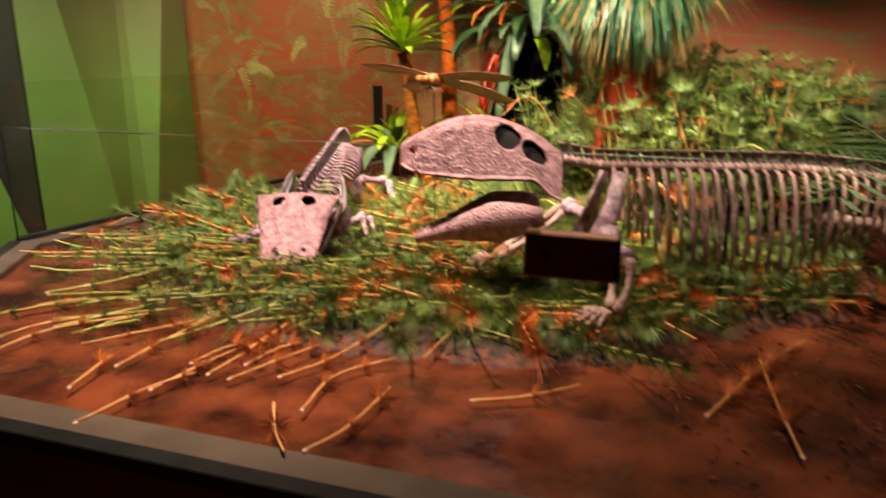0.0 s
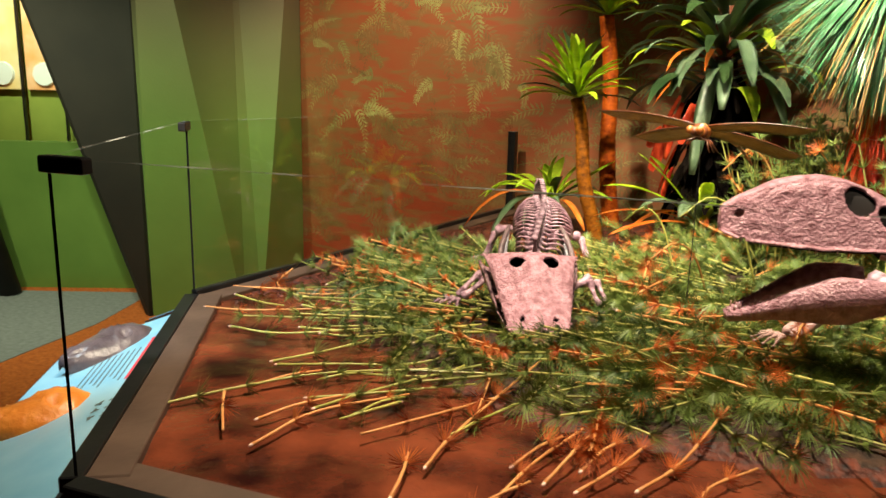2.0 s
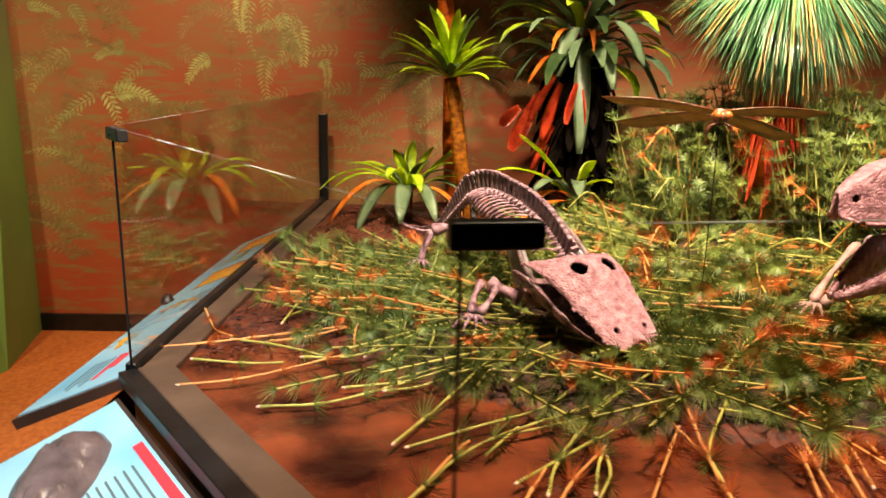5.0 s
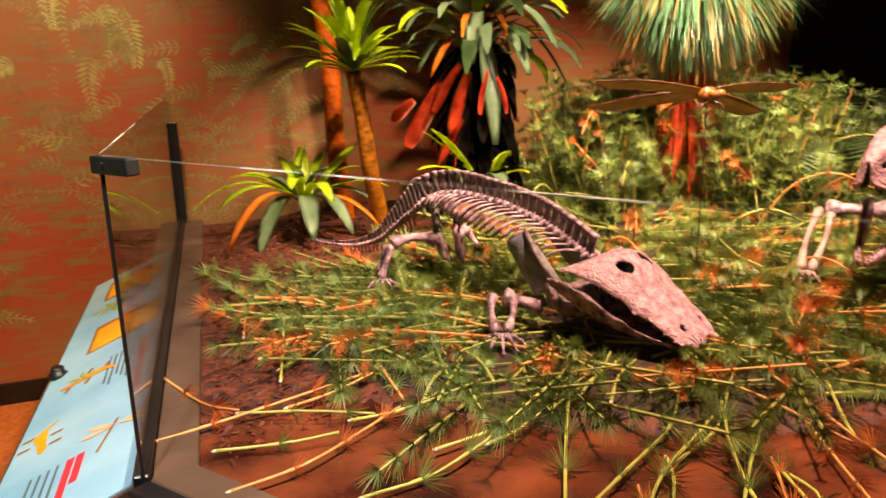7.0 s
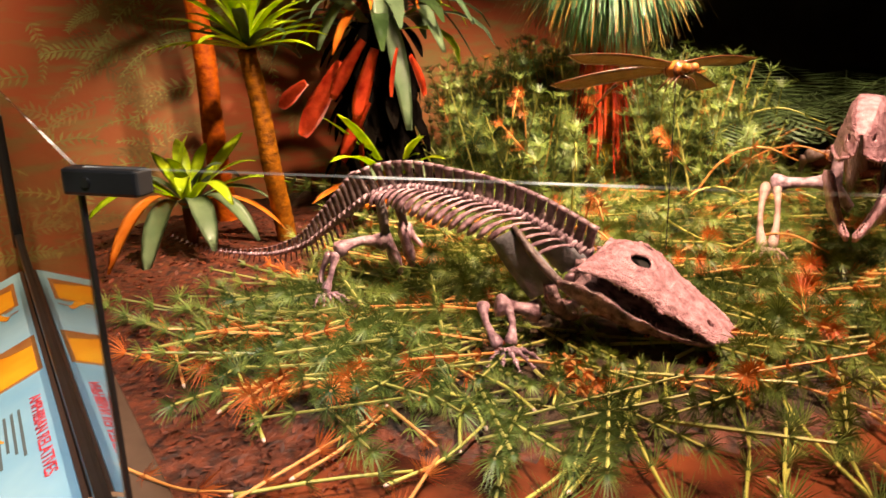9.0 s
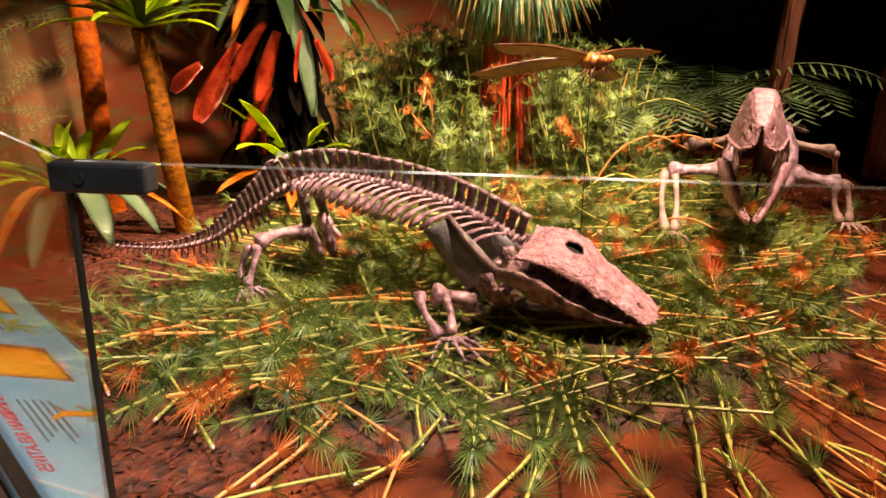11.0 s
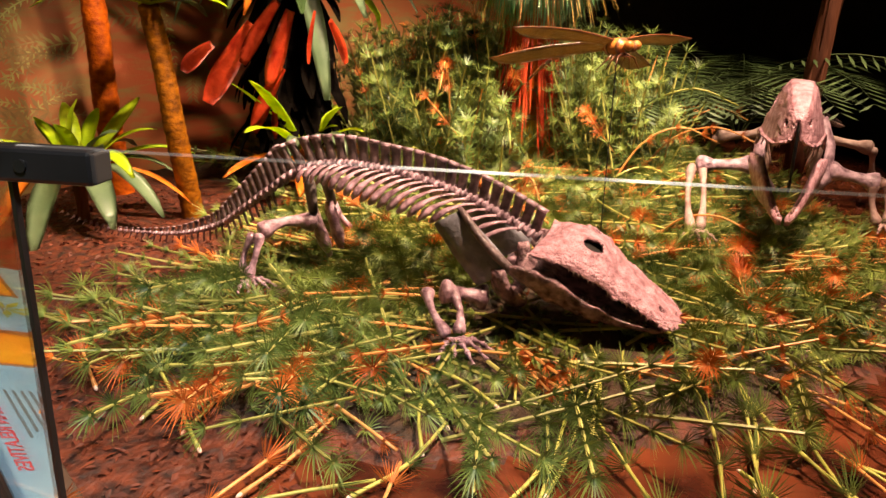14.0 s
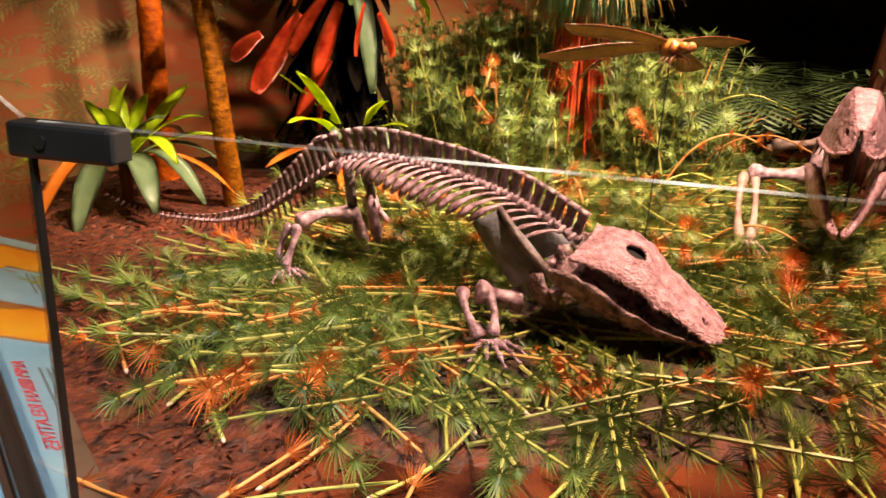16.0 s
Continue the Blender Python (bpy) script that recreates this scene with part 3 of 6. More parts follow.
def blot(t, at, s, w, r, k, material, name, seed, label=""):
    """A printed animal or plant: an uneven flat outline."""
    g = random.Random(seed)
    bm = bmesh.new()
    n = 18
    pts = []
    for i in range(n):
        a = 2 * math.pi * i / n
        rr = r * (1 + 0.45 * math.sin(3 * a + seed) + 0.25 * g.uniform(-1, 1))
        pts.append(bm.verts.new(at(s + rr * math.cos(a) * k, w + rr * math.sin(a), 0.0068)))
    bm.faces.new(pts)
    return part(name, bm, material, t, label, smooth=False)


LBP = (B - P).length
rail_bp, at_bp = rail_panel(P, B, 0.685, 0.530, 0.36, 0.42, LBP - 0.06, "pale blue sloping information panel with pictures and red headings", 0.021)


def printed(name, points, s, w, size, turn, material, label=""):
    """A flat printed shape on the long panel, about s and w."""
    bm = bmesh.new()
    c, n = math.cos(radians(turn)) * size, math.sin(radians(turn)) * size
    bm.faces.new([bm.verts.new(at_bp(s + x * c - y * n, w + x * n + y * c, 0.0068)) for x, y in points])
    bmesh.ops.triangulate(bm, faces=bm.faces[:])
    return part(name, bm, material, rail_bp, label, smooth=False)


def printed_lizard(s, w, size, turn):
    spine = [(-1 + 0.2 * i, 0.35 * math.sin(0.42 * i + 0.4)) for i in range(11)]
    wide = [0.03, 0.06, 0.10, 0.16, 0.22, 0.24, 0.20, 0.14, 0.17, 0.14, 0.04]
    printed("printed_animal", [(x, y + k) for (x, y), k in zip(spine, wide)] + [(x, y - k) for (x, y), k in reversed(list(zip(spine, wide)))], s, w, size, turn, PRINT_ORANGE, "orange printed salamander")
    for x, y in ((-0.25, 0.75), (-0.15, -0.25), (0.35, 0.55), (0.45, -0.55)):
        printed("printed_leg", [(x - 0.06, y - 0.2), (x + 0.08, y - 0.2), (x + 0.16, y + 0.15), (x + 0.02, y + 0.15)], s, w, size, turn, PRINT_BROWN)


def printed_dragonfly(s, w, size, turn):
    for a in (35, 62, 205, 232):
        ca, sa = math.cos(radians(a)), math.sin(radians(a))
        printed("printed_wing", [(ca * x - sa * y, sa * x + ca * y) for x, y in ((0.02, 0), (0.35, 0.10), (0.8, 0.13), (1.0, 0.03), (0.7, -0.07), (0.3, -0.05))], s, w, size, turn, PRINT_PEACH, "peach printed dragonfly wing")
    printed("printed_body", [(-0.22, 0.35), (-0.14, 0.38), (0.9, -0.72), (0.85, -0.78)], s, w, size, turn, PRINT_BROWN)


def printed_plant(s, w, size, turn, material):
    for a in (20, 75, 130, 170, 215, 330):
        ca, sa = math.cos(radians(a)), math.sin(radians(a))
        printed("printed_leaf", [(ca * x - sa * y, sa * x + ca * y) for x, y in ((0, 0), (0.4, 0.14), (1, 0.02), (0.5, -0.10))], s, w, size, turn, material)


def long_text(s, w, rows, length):
    for r in range(rows):
        patch(rail_bp, at_bp, s, w + 0.016 * r, length * (1 - 0.12 * (r % 3)), 0.006, PRINT_DARK, "text_line")


for s, w in ((LBP - 1.40, 0.030), (LBP - 2.02, 0.050)):
    patch(rail_bp, at_bp, s - 0.012, w - 0.012, 0.275, 0.235, PRINT_BROWN, "picture_frame", 0.006)
    patch(rail_bp, at_bp, s, w, 0.25, 0.21, PRINT_ORANGE, "picture", 0.0075, "glowing orange landscape picture")
    printed("picture_shade", [(0, 0.0), (0.07, 0.0), (0.05, 0.06), (0.02, 0.10), (0.04, 0.21), (0, 0.21)], s, w + 0.0, 1.0, 0, PRINT_BROWN).location.z += 0.002
printed_plant(LBP - 1.62, 0.215, 0.10, 20, PRINT_GREEN)
printed_plant(LBP - 0.92, 0.235, 0.055, 100, PRINT_GREEN)
printed_lizard(LBP - 0.89, 0.205, 0.085, 120)
printed_lizard(LBP - 0.58, 0.270, 0.085, 20)
printed_lizard(LBP - 1.74, 0.090, 0.075, 10)
printed_dragonfly(LBP - 0.42, 0.075, 0.095, 60)
long_text(LBP - 0.98, 0.085, 5, 0.24)
long_text(LBP - 1.72, 0.170, 3, 0.18)
kn = at_bp(LBP - 1.06, 0.325, 0.006)
bm = bmesh.new()
tube(bm, [kn, kn + Vector((0, 0, 0.012)), kn + Vector((0, 0, 0.016)), kn + Vector((0, 0, 0.030)), kn + Vector((0, 0, 0.034))], [0.028, 0.028, 0.020, 0.020, 0.015], 18)
solid("panel_knob", bm, BLACK, "small black knob standing on the information panel", "knob", smooth=True)
fc = bpy.data.curves.new("heading", "FONT")
fc.body, fc.size, fc.extrude = "AMPHIBIAN RELATIVES", 0.040, 0.0006
fc.align_x = "CENTER"
head = new("heading", fc)
d = (B - P).normalized()
x_ax = Vector((d.x, d.y, 0))
y_ax = (at_bp(1, 0) - at_bp(1, 0.3)).normalized()
z_ax = x_ax.cross(y_ax)
mtx = Matrix((x_ax, y_ax, z_ax)).transposed().to_4x4()
mtx.translation = at_bp(LBP - 0.80, 0.062, 0.007) - origin(rail_bp)
head.parent = rail_bp
head.matrix_basis = mtx
fc.materials.append(PRINT_RED)

patch(rail_bp, at_bp, LBP - 0.36, 0.165, 0.20, 0.018, PRINT_RED, "heading_bar", label="red heading line")
patch(rail_bp, at_bp, LBP - 0.36, 0.142, 0.13, 0.018, PRINT_RED, "heading_bar")
for j in range(4):
    patch(rail_bp, at_bp, LBP - 0.36, 0.20 + 0.02 * j, 0.22 - 0.03 * (j % 2), 0.006, PRINT_DARK, "text_line")

rail_ab, at_ab = rail_panel(B, A, 0.665, 0.53, 0.40, 0.03, (B - A).length - 0.02, "pale blue sloping information panel with two touchable casts")
for j in range(8):
    patch(rail_ab, at_ab, 0.36, 0.06 + 0.019 * j, 0.28 - 0.03 * (j % 3), 0.005, PRINT_DARK, "text_line")
patch(rail_ab, at_ab, 0.29, 0.02, 0.36, 0.022, PRINT_RED, "heading_bar", label="red heading line")
for j in range(6):
    blot(rail_ab, at_ab, 0.80 + 0.045 * (j // 2), 0.03 + 0.035 * (j % 2), 0.009, 1.3, PRINT_DARK, "printed_plant", j + 40)
for j in range(5):
    patch(rail_ab, at_ab, 0.52 + 0.02 * j, 0.24, 0.006, 0.13, PRINT_RED if j % 2 else PRINT_DARK, "text_line")


def flat_skull(c, L, W, H, az, name, material, label, category):
    """A low cast of a broad skull: domed shield with eye rims and nostrils."""
    bm = bmesh.new()
    nu, nv = 22, 18
    m = Matrix.Translation(c) @ Matrix.Rotation(radians(az), 4, "Z")
    g = []
    for i in range(nu + 1):
        u = i / nu
        w = W * 0.5 * (math.sin(min(1, u * 1.35 + 0.06) * math.pi / 2) ** 0.7) * (1 - 0.55 * max(0, u - 0.8) / 0.2)
        row = []
        for j in range(nv + 1):
            v = -1 + 2 * j / nv
            h = H * (1 - abs(v) ** 2.6) * (0.35 + 0.65 * math.sin(min(1, u * 1.2 + .05) * math.pi / 2)) * (1 - max(0, u - .85) * 3)
            for eu, ev, er in ((0.62, 0.38, 0.13), (0.62, -0.38, 0.13), (0.16, 0.4, 0.08), (0.16, -0.4, 0.08)):
                r = math.hypot((u - eu) * L, (v - ev) * w) / (er * W)
                h += 0.012 * math.exp(-((r - 1) / 0.25) ** 2) - 0.02 * math.exp(-(r / 0.6) ** 2)
            row.append(bm.verts.new(m @ Vector((u * L - L / 2, v * w, max(0.002, h + 0.004 * noise.noise(Vector((u * 9, v * 5, W))))))))
        g.append(row)
    for i in range(nu):
        for j in range(nv):
            bm.faces.new((g[i][j], g[i + 1][j], g[i + 1][j + 1], g[i][j + 1]))
    edge = [e for e in bm.edges if e.is_boundary]
    r = bmesh.ops.extrude_edge_only(bm, edges=edge)
    bmesh.ops.translate(bm, verts=[v for v in r["geom"] if isinstance(v, bmesh.types.BMVert)], vec=(0, 0, -0.03))
    return solid(name, bm, material, label, category, smooth=True)


flat_skull(at_ab(0.27, 0.19, 0.012), 0.33, 0.20, 0.06, 62, "skull_cast", CAST_GREY, "dark grey touchable skull cast on the information panel", "skull cast")
flat_skull(at_ab(0.74, 0.24, 0.012), 0.26, 0.19, 0.055, 40, "bone_cast", CAST_ORANGE, "orange touchable bone cast on the information panel", "bone cast")

# ---- ground of the diorama ----


def smooth01(t):
    t = max(0.0, min(1.0, t))
    return t * t * (3 - 2 * t)


def bank(x, y):
    """1 on the planted bank, 0 out on the mud."""
    r = math.hypot((x - 0.25) / 1.42, (y - 3.35) / 1.53) + 0.10 * noise.noise(Vector((x * 1.6, y * 1.6, 3)))
    return smooth01((1.06 - r) / 0.12)


def ground_z(x, y):
    hill = smooth01(1 - math.hypot(x - 1.15, (y - 3.3) * 0.9) / 1.15)
    return 0.702 + 0.036 * bank(x, y) + 0.26 * hill + 0.010 * noise.noise(Vector((x * 5, y * 5, 0))) + 0.004 * noise.noise(Vector((x * 19, y * 19, 4)))


def inside(x, y, m=0.0):
    pt = Vector((x, y))
    ring = [A, D, WALL_R, P, B]
    return all((pt - p).dot(inward(p, q)) > m for p, q in zip(ring, ring[1:] + ring[:1]))


bm = bmesh.new()
N = 190
grid = {}
for i in range(N):
    for j in range(N):
        x, y = -1.8 + 4.9 * i / (N - 1), 0.1 + 5.2 * j / (N - 1)
        if inside(x, y, 0.03):
            grid[i, j] = bm.verts.new((x, y, ground_z(x, y)))
for (i, j), v in grid.items():
    if all(k in grid for k in ((i + 1, j), (i, j + 1), (i + 1, j + 1))):
        f = bm.faces.new((v, grid[i + 1, j], grid[i + 1, j + 1], grid[i, j + 1]))
        c = f.calc_center_median()
        f.material_index = 2 if bank(c.x, c.y) > 0.5 and (c.y < 3.5 or c.x > 0.4) else 1 if (bank(c.x, c.y) > 0.05 or c.y > 3.05 + 0.1 * noise.noise(Vector((c.x * 4, c.y * 4, 7)))) else 0
solid("ground", bm, [MUD, SOIL, SOIL_SHADE], "wet red-brown mud and soil of the diorama", "ground", kind="structure", smooth=True)

# ---- skeleton of the amphibian ----


def catmull(pts, n):
    """n + 1 evenly spread points on a smooth curve through pts."""
    pts = [Vector(p) for p in pts]
    q = [2 * pts[0] - pts[1]] + pts + [2 * pts[-1] - pts[-2]]
    dense = []
    for i in range(1, len(q) - 2):
        for k in range(24):
            t = k / 24
            dense.append(0.5 * ((2 * q[i]) + (q[i + 1] - q[i - 1]) * t + (2 * q[i - 1] - 5 * q[i] + 4 * q[i + 1] - q[i + 2]) * t * t + (3 * q[i] - q[i - 1] - 3 * q[i + 1] + q[i + 2]) * t ** 3))
    dense.append(pts[-1])
    cum = [0.0]
    for a, b in zip(dense, dense[1:]):
        cum.append(cum[-1] + (b - a).length)
    out, k = [], 0
    for i in range(n + 1):
        s = cum[-1] * i / n
        while k < len(cum) - 2 and cum[k + 1] < s:
            k += 1
        out.append(dense[k].lerp(dense[k + 1], (s - cum[k]) / max(1e-9, cum[k + 1] - cum[k])))
    return out


def table(x, rows):
    """A smooth curve through a few values."""
    for (x0, y0), (x1, y1) in zip(rows, rows[1:]):
        if x <= x1:
            q = max(0.0, (x - x0) / (x1 - x0))
            return y0 + (y1 - y0) * (0.55 * q + 0.45 * smooth01(q))
    return rows[-1][1]


def frame_of(fwd, up=(0, 0, 1)):
    f = Vector(fwd).normalized()
    s = f.cross(Vector(up)).normalized()
    return f, s, s.cross(f)


def vertebra(bm, c, f, s, u, size, spine, lean=0.0, wing=0.0):
    """Spool, arch and a flat neural spine that widens to its top."""
    tube(bm, [c - f * size * 0.5, c - f * size * 0.2, c + f * size * 0.2, c + f * size * 0.5], [size * 0.55, size * 0.42, size * 0.42, size * 0.55], 8)
    top = c + u * (size * 0.4 + spine) - f * lean
    b = [c + u * size * 0.3, c + u * (size * 0.35 + spine * 0.5) - f * lean * 0.5, top - u * spine * 0.12, top]
    w, d = (0.26, 0.15, 0.20, 0.32), (0.38, 0.33, 0.40, 0.47)
    rows = [[bm.verts.new(p + s * size * a * k + f * size * e * l) for k, l in ((-1, -1), (1, -1), (1, 1), (-1, 1))] for p, a, e in zip(b, w, d)]
    for r0, r1 in zip(rows, rows[1:]):
        for j in range(4):
            bm.faces.new((r0[j], r0[(j + 1) % 4], r1[(j + 1) % 4], r1[j]))
    bm.faces.new(rows[-1])
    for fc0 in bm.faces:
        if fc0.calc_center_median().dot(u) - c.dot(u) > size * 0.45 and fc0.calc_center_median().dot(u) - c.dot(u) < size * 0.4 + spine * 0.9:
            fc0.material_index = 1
    if wing:
        for sg in (1, -1):
            tube(bm, [c + u * size * 0.3, c + s * sg * wing * 0.6 + u * size * 0.25, c + s * sg * wing - u * size * 0.05], [size * 0.22, size * 0.16, size * 0.2], 6)
    return bm


def shell(bm, m, nu, nv, surf, holes, thick):
    """A bony shell from a surface over u, v, with elliptic openings and thickness."""
    g = []
    for i in range(nu + 1):
        row = []
        for j in range(nv + 1):
            u, v = i / nu, -1 + 2 * j / nv
            for hu, hv, ru, rv in holes:
                k = math.hypot((u - hu) / ru, (v - hv) / rv)
                if 0.935 < k < 1.065:
                    u, v = hu + (u - hu) / k, hv + (v - hv) / k
            vert = bm.verts.new(m @ Vector(surf(u, v)))
            row.append((vert, u, v))
        g.append(row)
    for i in range(nu):
        for j in range(nv):
            q = (g[i][j], g[i + 1][j], g[i + 1][j + 1], g[i][j + 1])
            cu, cv = sum(t[1] for t in q) / 4, sum(t[2] for t in q) / 4
            if any(math.hypot((cu - hu) / ru, (cv - hv) / rv) < 0.98 for hu, hv, ru, rv in holes):
                continue
            bm.faces.new([t[0] for t in q])
    bmesh.ops.delete(bm, geom=[v for v in bm.verts if not v.link_faces], context="VERTS")
    bmesh.ops.recalc_face_normals(bm, faces=bm.faces[:])
    bm.normal_update()
    outer, rim = bm.faces[:], [e for e in bm.edges if e.is_boundary]
    inner = {v: bm.verts.new(v.co - v.normal * thick) for v in bm.verts[:]}
    for fc0 in outer:
        bm.faces.new([inner[v] for v in reversed(fc0.verts)])
    for e in rim:
        a, b = e.verts
        bm.faces.new((a, b, inner[b], inner[a]))
    bmesh.ops.recalc_face_normals(bm, faces=bm.faces[:])
    return bm


def teeth(bm, pts, size, down):
    for k, p in enumerate(pts):
        h = size * (1 + 0.4 * math.sin(k * 1.7))
        bmesh.ops.create_cone(bm, cap_ends=True, segments=6, radius1=size * 0.3, radius2=0.0004, depth=h, matrix=Matrix.Translation(p + Vector((0, 0, -h / 2 if down else h / 2))) @ (Matrix.Rotation(math.pi, 4, "X") if down else Matrix.Identity(4)))


def limb(t, name, a, b, r, material=BONE, bend=(0, 0, 0)):
    bm = bmesh.new()
    bone(bm, a, b, r, bend)
    return part(name, bm, material, t)


def foot(t, name, wrist, az, length, material=BONE, toes=5, spread=75):
    """Wrist bones and fanned jointed digits."""
    bm = bmesh.new()
    w = Vector(wrist)
    for k in range(4):
        a = radians(az + (k - 1.5) * 22)
        ball(bm, w + Vector((math.cos(a), math.sin(a), -0.1)) * length * 0.16, length * 0.085, (1, 1, 0.8), 8, 6)
    h = part(name, bm, material, t)
    for k in range(toes):
        bm = bmesh.new()
        a = radians(az + spread * (k / (toes - 1) - 0.5))
        L = length * (1 - 0.28 * abs(k / (toes - 1) - 0.55))
        p = w + Vector((math.cos(a), math.sin(a), 0)) * length * 0.2
        for seg in range(3):
            q = p + Vector((math.cos(a), math.sin(a), (0.15, -0.25, -0.5)[seg])) * L * 0.27
            bone(bm, p, q, length * (0.05, 0.042, 0.032)[seg], segs=6)
            p = q
        part("digit", bm, material, h)
    return h


def amphibian():
    t = thing("amphibian_skeleton", (-0.45, 3.0, 0.75), "pinkish mounted fossil skeleton of a broad-skulled amphibian on the plants", "skeleton")
    m = Matrix.Identity(4)
    y_back, L = 2.700, 0.338

    def mid(k):
        return -0.529 + 0.014 * k

    def half(k):
        return (0.151 - 0.070 * k) * max(0.0, 1 - max(0.0, (k - 0.80) / 0.20) ** 2.6) ** 0.5

    def roof(k):
        return table(k, ((0, 0.962), (0.15, 0.981), (0.28, 0.982), (0.40, 0.966), (0.49, 0.941), (0.57, 0.910), (0.77, 0.856), (0.90, 0.826), (0.97, 0.803), (1, 0.786)))

    def lip(k):
        return table(k, ((0, 0.958), (0.10, 0.950), (0.18, 0.941), (0.40, 0.905), (0.60, 0.862), (0.85, 0.812), (1, 0.777)))

    def skull_surf(k, v):
        w, e = half(k), abs(v)
        x = mid(k) + w * math.sin(v * math.pi / 2)
        z = lip(k) + (roof(k) - lip(k)) * (1 - e ** 1.75)
        z += 0.004 * noise.noise(Vector((k * 11, v * 5, 1))) + 0.0034 * noise.noise(Vector((k * 38, v * 20, 5))) + 0.0018 * noise.noise(Vector((k * 90, v * 44, 5)))
        z -= 0.009 * math.exp(-((k - 0.63) / 0.09) ** 2 - ((e - 0.34) / 0.13) ** 2)
        z += 0.005 * math.exp(-((math.hypot((k - 0.37) / 0.075, (e - 0.285) / 0.15) - 1.1) / 0.35) ** 2)
        y = y_back - k * L + 0.012 * (e - 0.5) * (1 - k) ** 4
        return (x, y, z)

    bm = bmesh.new()
    shell(bm, m, 116, 92, skull_surf, [(0.37, 0.285, 0.070, 0.140), (0.37, -0.285, 0.070, 0.140), (0.85, 0.365, 0.024, 0.068), (0.85, -0.365, 0.024, 0.068)], 0.009)
    sk = part("skull", bm, BONE_SKULL, t, "broad flat pink skull with round eye openings")
    # Added dark sheet; the shade behind the eye openings is its colour.
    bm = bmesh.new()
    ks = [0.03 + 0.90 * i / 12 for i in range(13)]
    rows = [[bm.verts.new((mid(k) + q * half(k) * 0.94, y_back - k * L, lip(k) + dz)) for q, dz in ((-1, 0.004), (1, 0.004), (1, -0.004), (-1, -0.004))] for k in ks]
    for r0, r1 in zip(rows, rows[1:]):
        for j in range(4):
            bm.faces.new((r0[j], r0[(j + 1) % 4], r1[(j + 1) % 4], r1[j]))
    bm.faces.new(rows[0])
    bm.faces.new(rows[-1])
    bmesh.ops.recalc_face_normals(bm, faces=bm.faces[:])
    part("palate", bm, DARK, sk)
    for sg in (1, -1):
        bm = bmesh.new()
        teeth(bm, [Vector((mid(k) + sg * half(k) * 0.97, y_back - k * L, lip(k) + 0.002)) for k in [0.25 + 0.70 * i / 22 for i in range(23)]], 0.010, True)
        part("tooth_row", bm, BONE_TAN, sk)
    # lower jaw, a deep trough hinged at the back corners

    def rim(k):
        return table(k, ((-0.12, 0.930), (0, 0.928), (0.18, 0.902), (0.40, 0.850), (0.64, 0.811), (0.93, 0.786)))

    def keel(k):
        return table(k, ((-0.12, 0.885), (0, 0.850), (0.11, 0.818), (0.40, 0.787), (0.64, 0.782), (0.93, 0.772)))

    def jaw_surf(k, v):
        kk = -0.12 + 1.05 * k
        w = half(min(0.93, max(0, kk))) * (1.07 - 0.12 * k) * (1 - 0.3 * max(0, (k - 0.85) / 0.15) ** 2)
        e = abs(v)
        z = keel(kk) + (rim(kk) - keel(kk)) * e ** 1.9
        x = math.copysign(w * math.sin(e * math.pi / 2) ** 0.72, v)
        x += math.copysign(0.004 * noise.noise(Vector((k * 12, v * 7, 3))) + 0.0018 * noise.noise(Vector((k * 60, v * 40, 8))), v)
        return (mid(kk) + x, y_back - kk * L, z + 0.003 * noise.noise(Vector((k * 20, v * 11, 4))))

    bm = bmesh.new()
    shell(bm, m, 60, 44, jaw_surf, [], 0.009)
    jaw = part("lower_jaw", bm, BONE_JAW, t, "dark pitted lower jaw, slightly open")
    for sg in (1, -1):
        bm = bmesh.new()
        teeth(bm, [Vector((mid(k) + sg * half(k) * 0.88, y_back - k * L, rim(k) - 0.002)) for k in [0.35 + 0.55 * i / 16 for i in range(17)]], 0.008, False)
        part("tooth_row", bm, BONE_TAN, jaw)
    # backbone
    trunk = catmull([(-0.510, 2.715, 0.950), (-0.490, 2.80, 0.984), (-0.470, 2.90, 1.018), (-0.455, 3.02, 1.046), (-0.448, 3.14, 1.062), (-0.443, 3.26, 1.067), (-0.440, 3.36, 1.050), (-0.440, 3.43, 1.018)], 24)
    tail = catmull([(-0.440, 3.43, 1.018), (-0.440, 3.52, 0.955), (-0.440, 3.60, 0.897), (-0.436, 3.68, 0.846), (-0.430, 3.83, 0.800), (-0.422, 4.0, 0.782), (-0.416, 4.12, 0.780), (-0.412, 4.22, 0.792), (-0.412, 4.305, 0.812)], 40)
    for i in range(24):
        c = trunk[i].lerp(trunk[i + 1], 0.5)
        ff, ss, uu = frame_of(trunk[i + 1] - trunk[i])
        bm = bmesh.new()
        vertebra(bm, c, ff, ss, uu, 0.030, 0.056 + 0.018 * max(0, (i - 14) / 9), -0.006, 0.03)
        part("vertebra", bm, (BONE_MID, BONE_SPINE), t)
        k = i / 23
        rl = 0.042 + 0.070 * math.sin(math.pi * min(1, 0.16 + k * 0.9)) ** 1.2
        if 1 <= i <= 21:
            for sg in (1, -1):
                bm = bmesh.new()
                o = ss * sg
                pts = [c + o * 0.018, c + o * (0.02 + rl * 0.36) - uu * rl * 0.04 + ff * rl * 0.22, c + o * (0.02 + rl * 0.62) - uu * rl * 0.30 + ff * rl * 0.50, c + o * (0.015 + rl * 0.72) - uu * rl * 0.66 + ff * rl * 0.74]
                flare = 0.0165 if 4 < i < 17 else 0.009
                tube(bm, catmull(pts, 7), [0.009, 0.0075, 0.007, 0.008, 0.0105, flare, flare * 1.30, flare * 0.7], 8, 0.38)
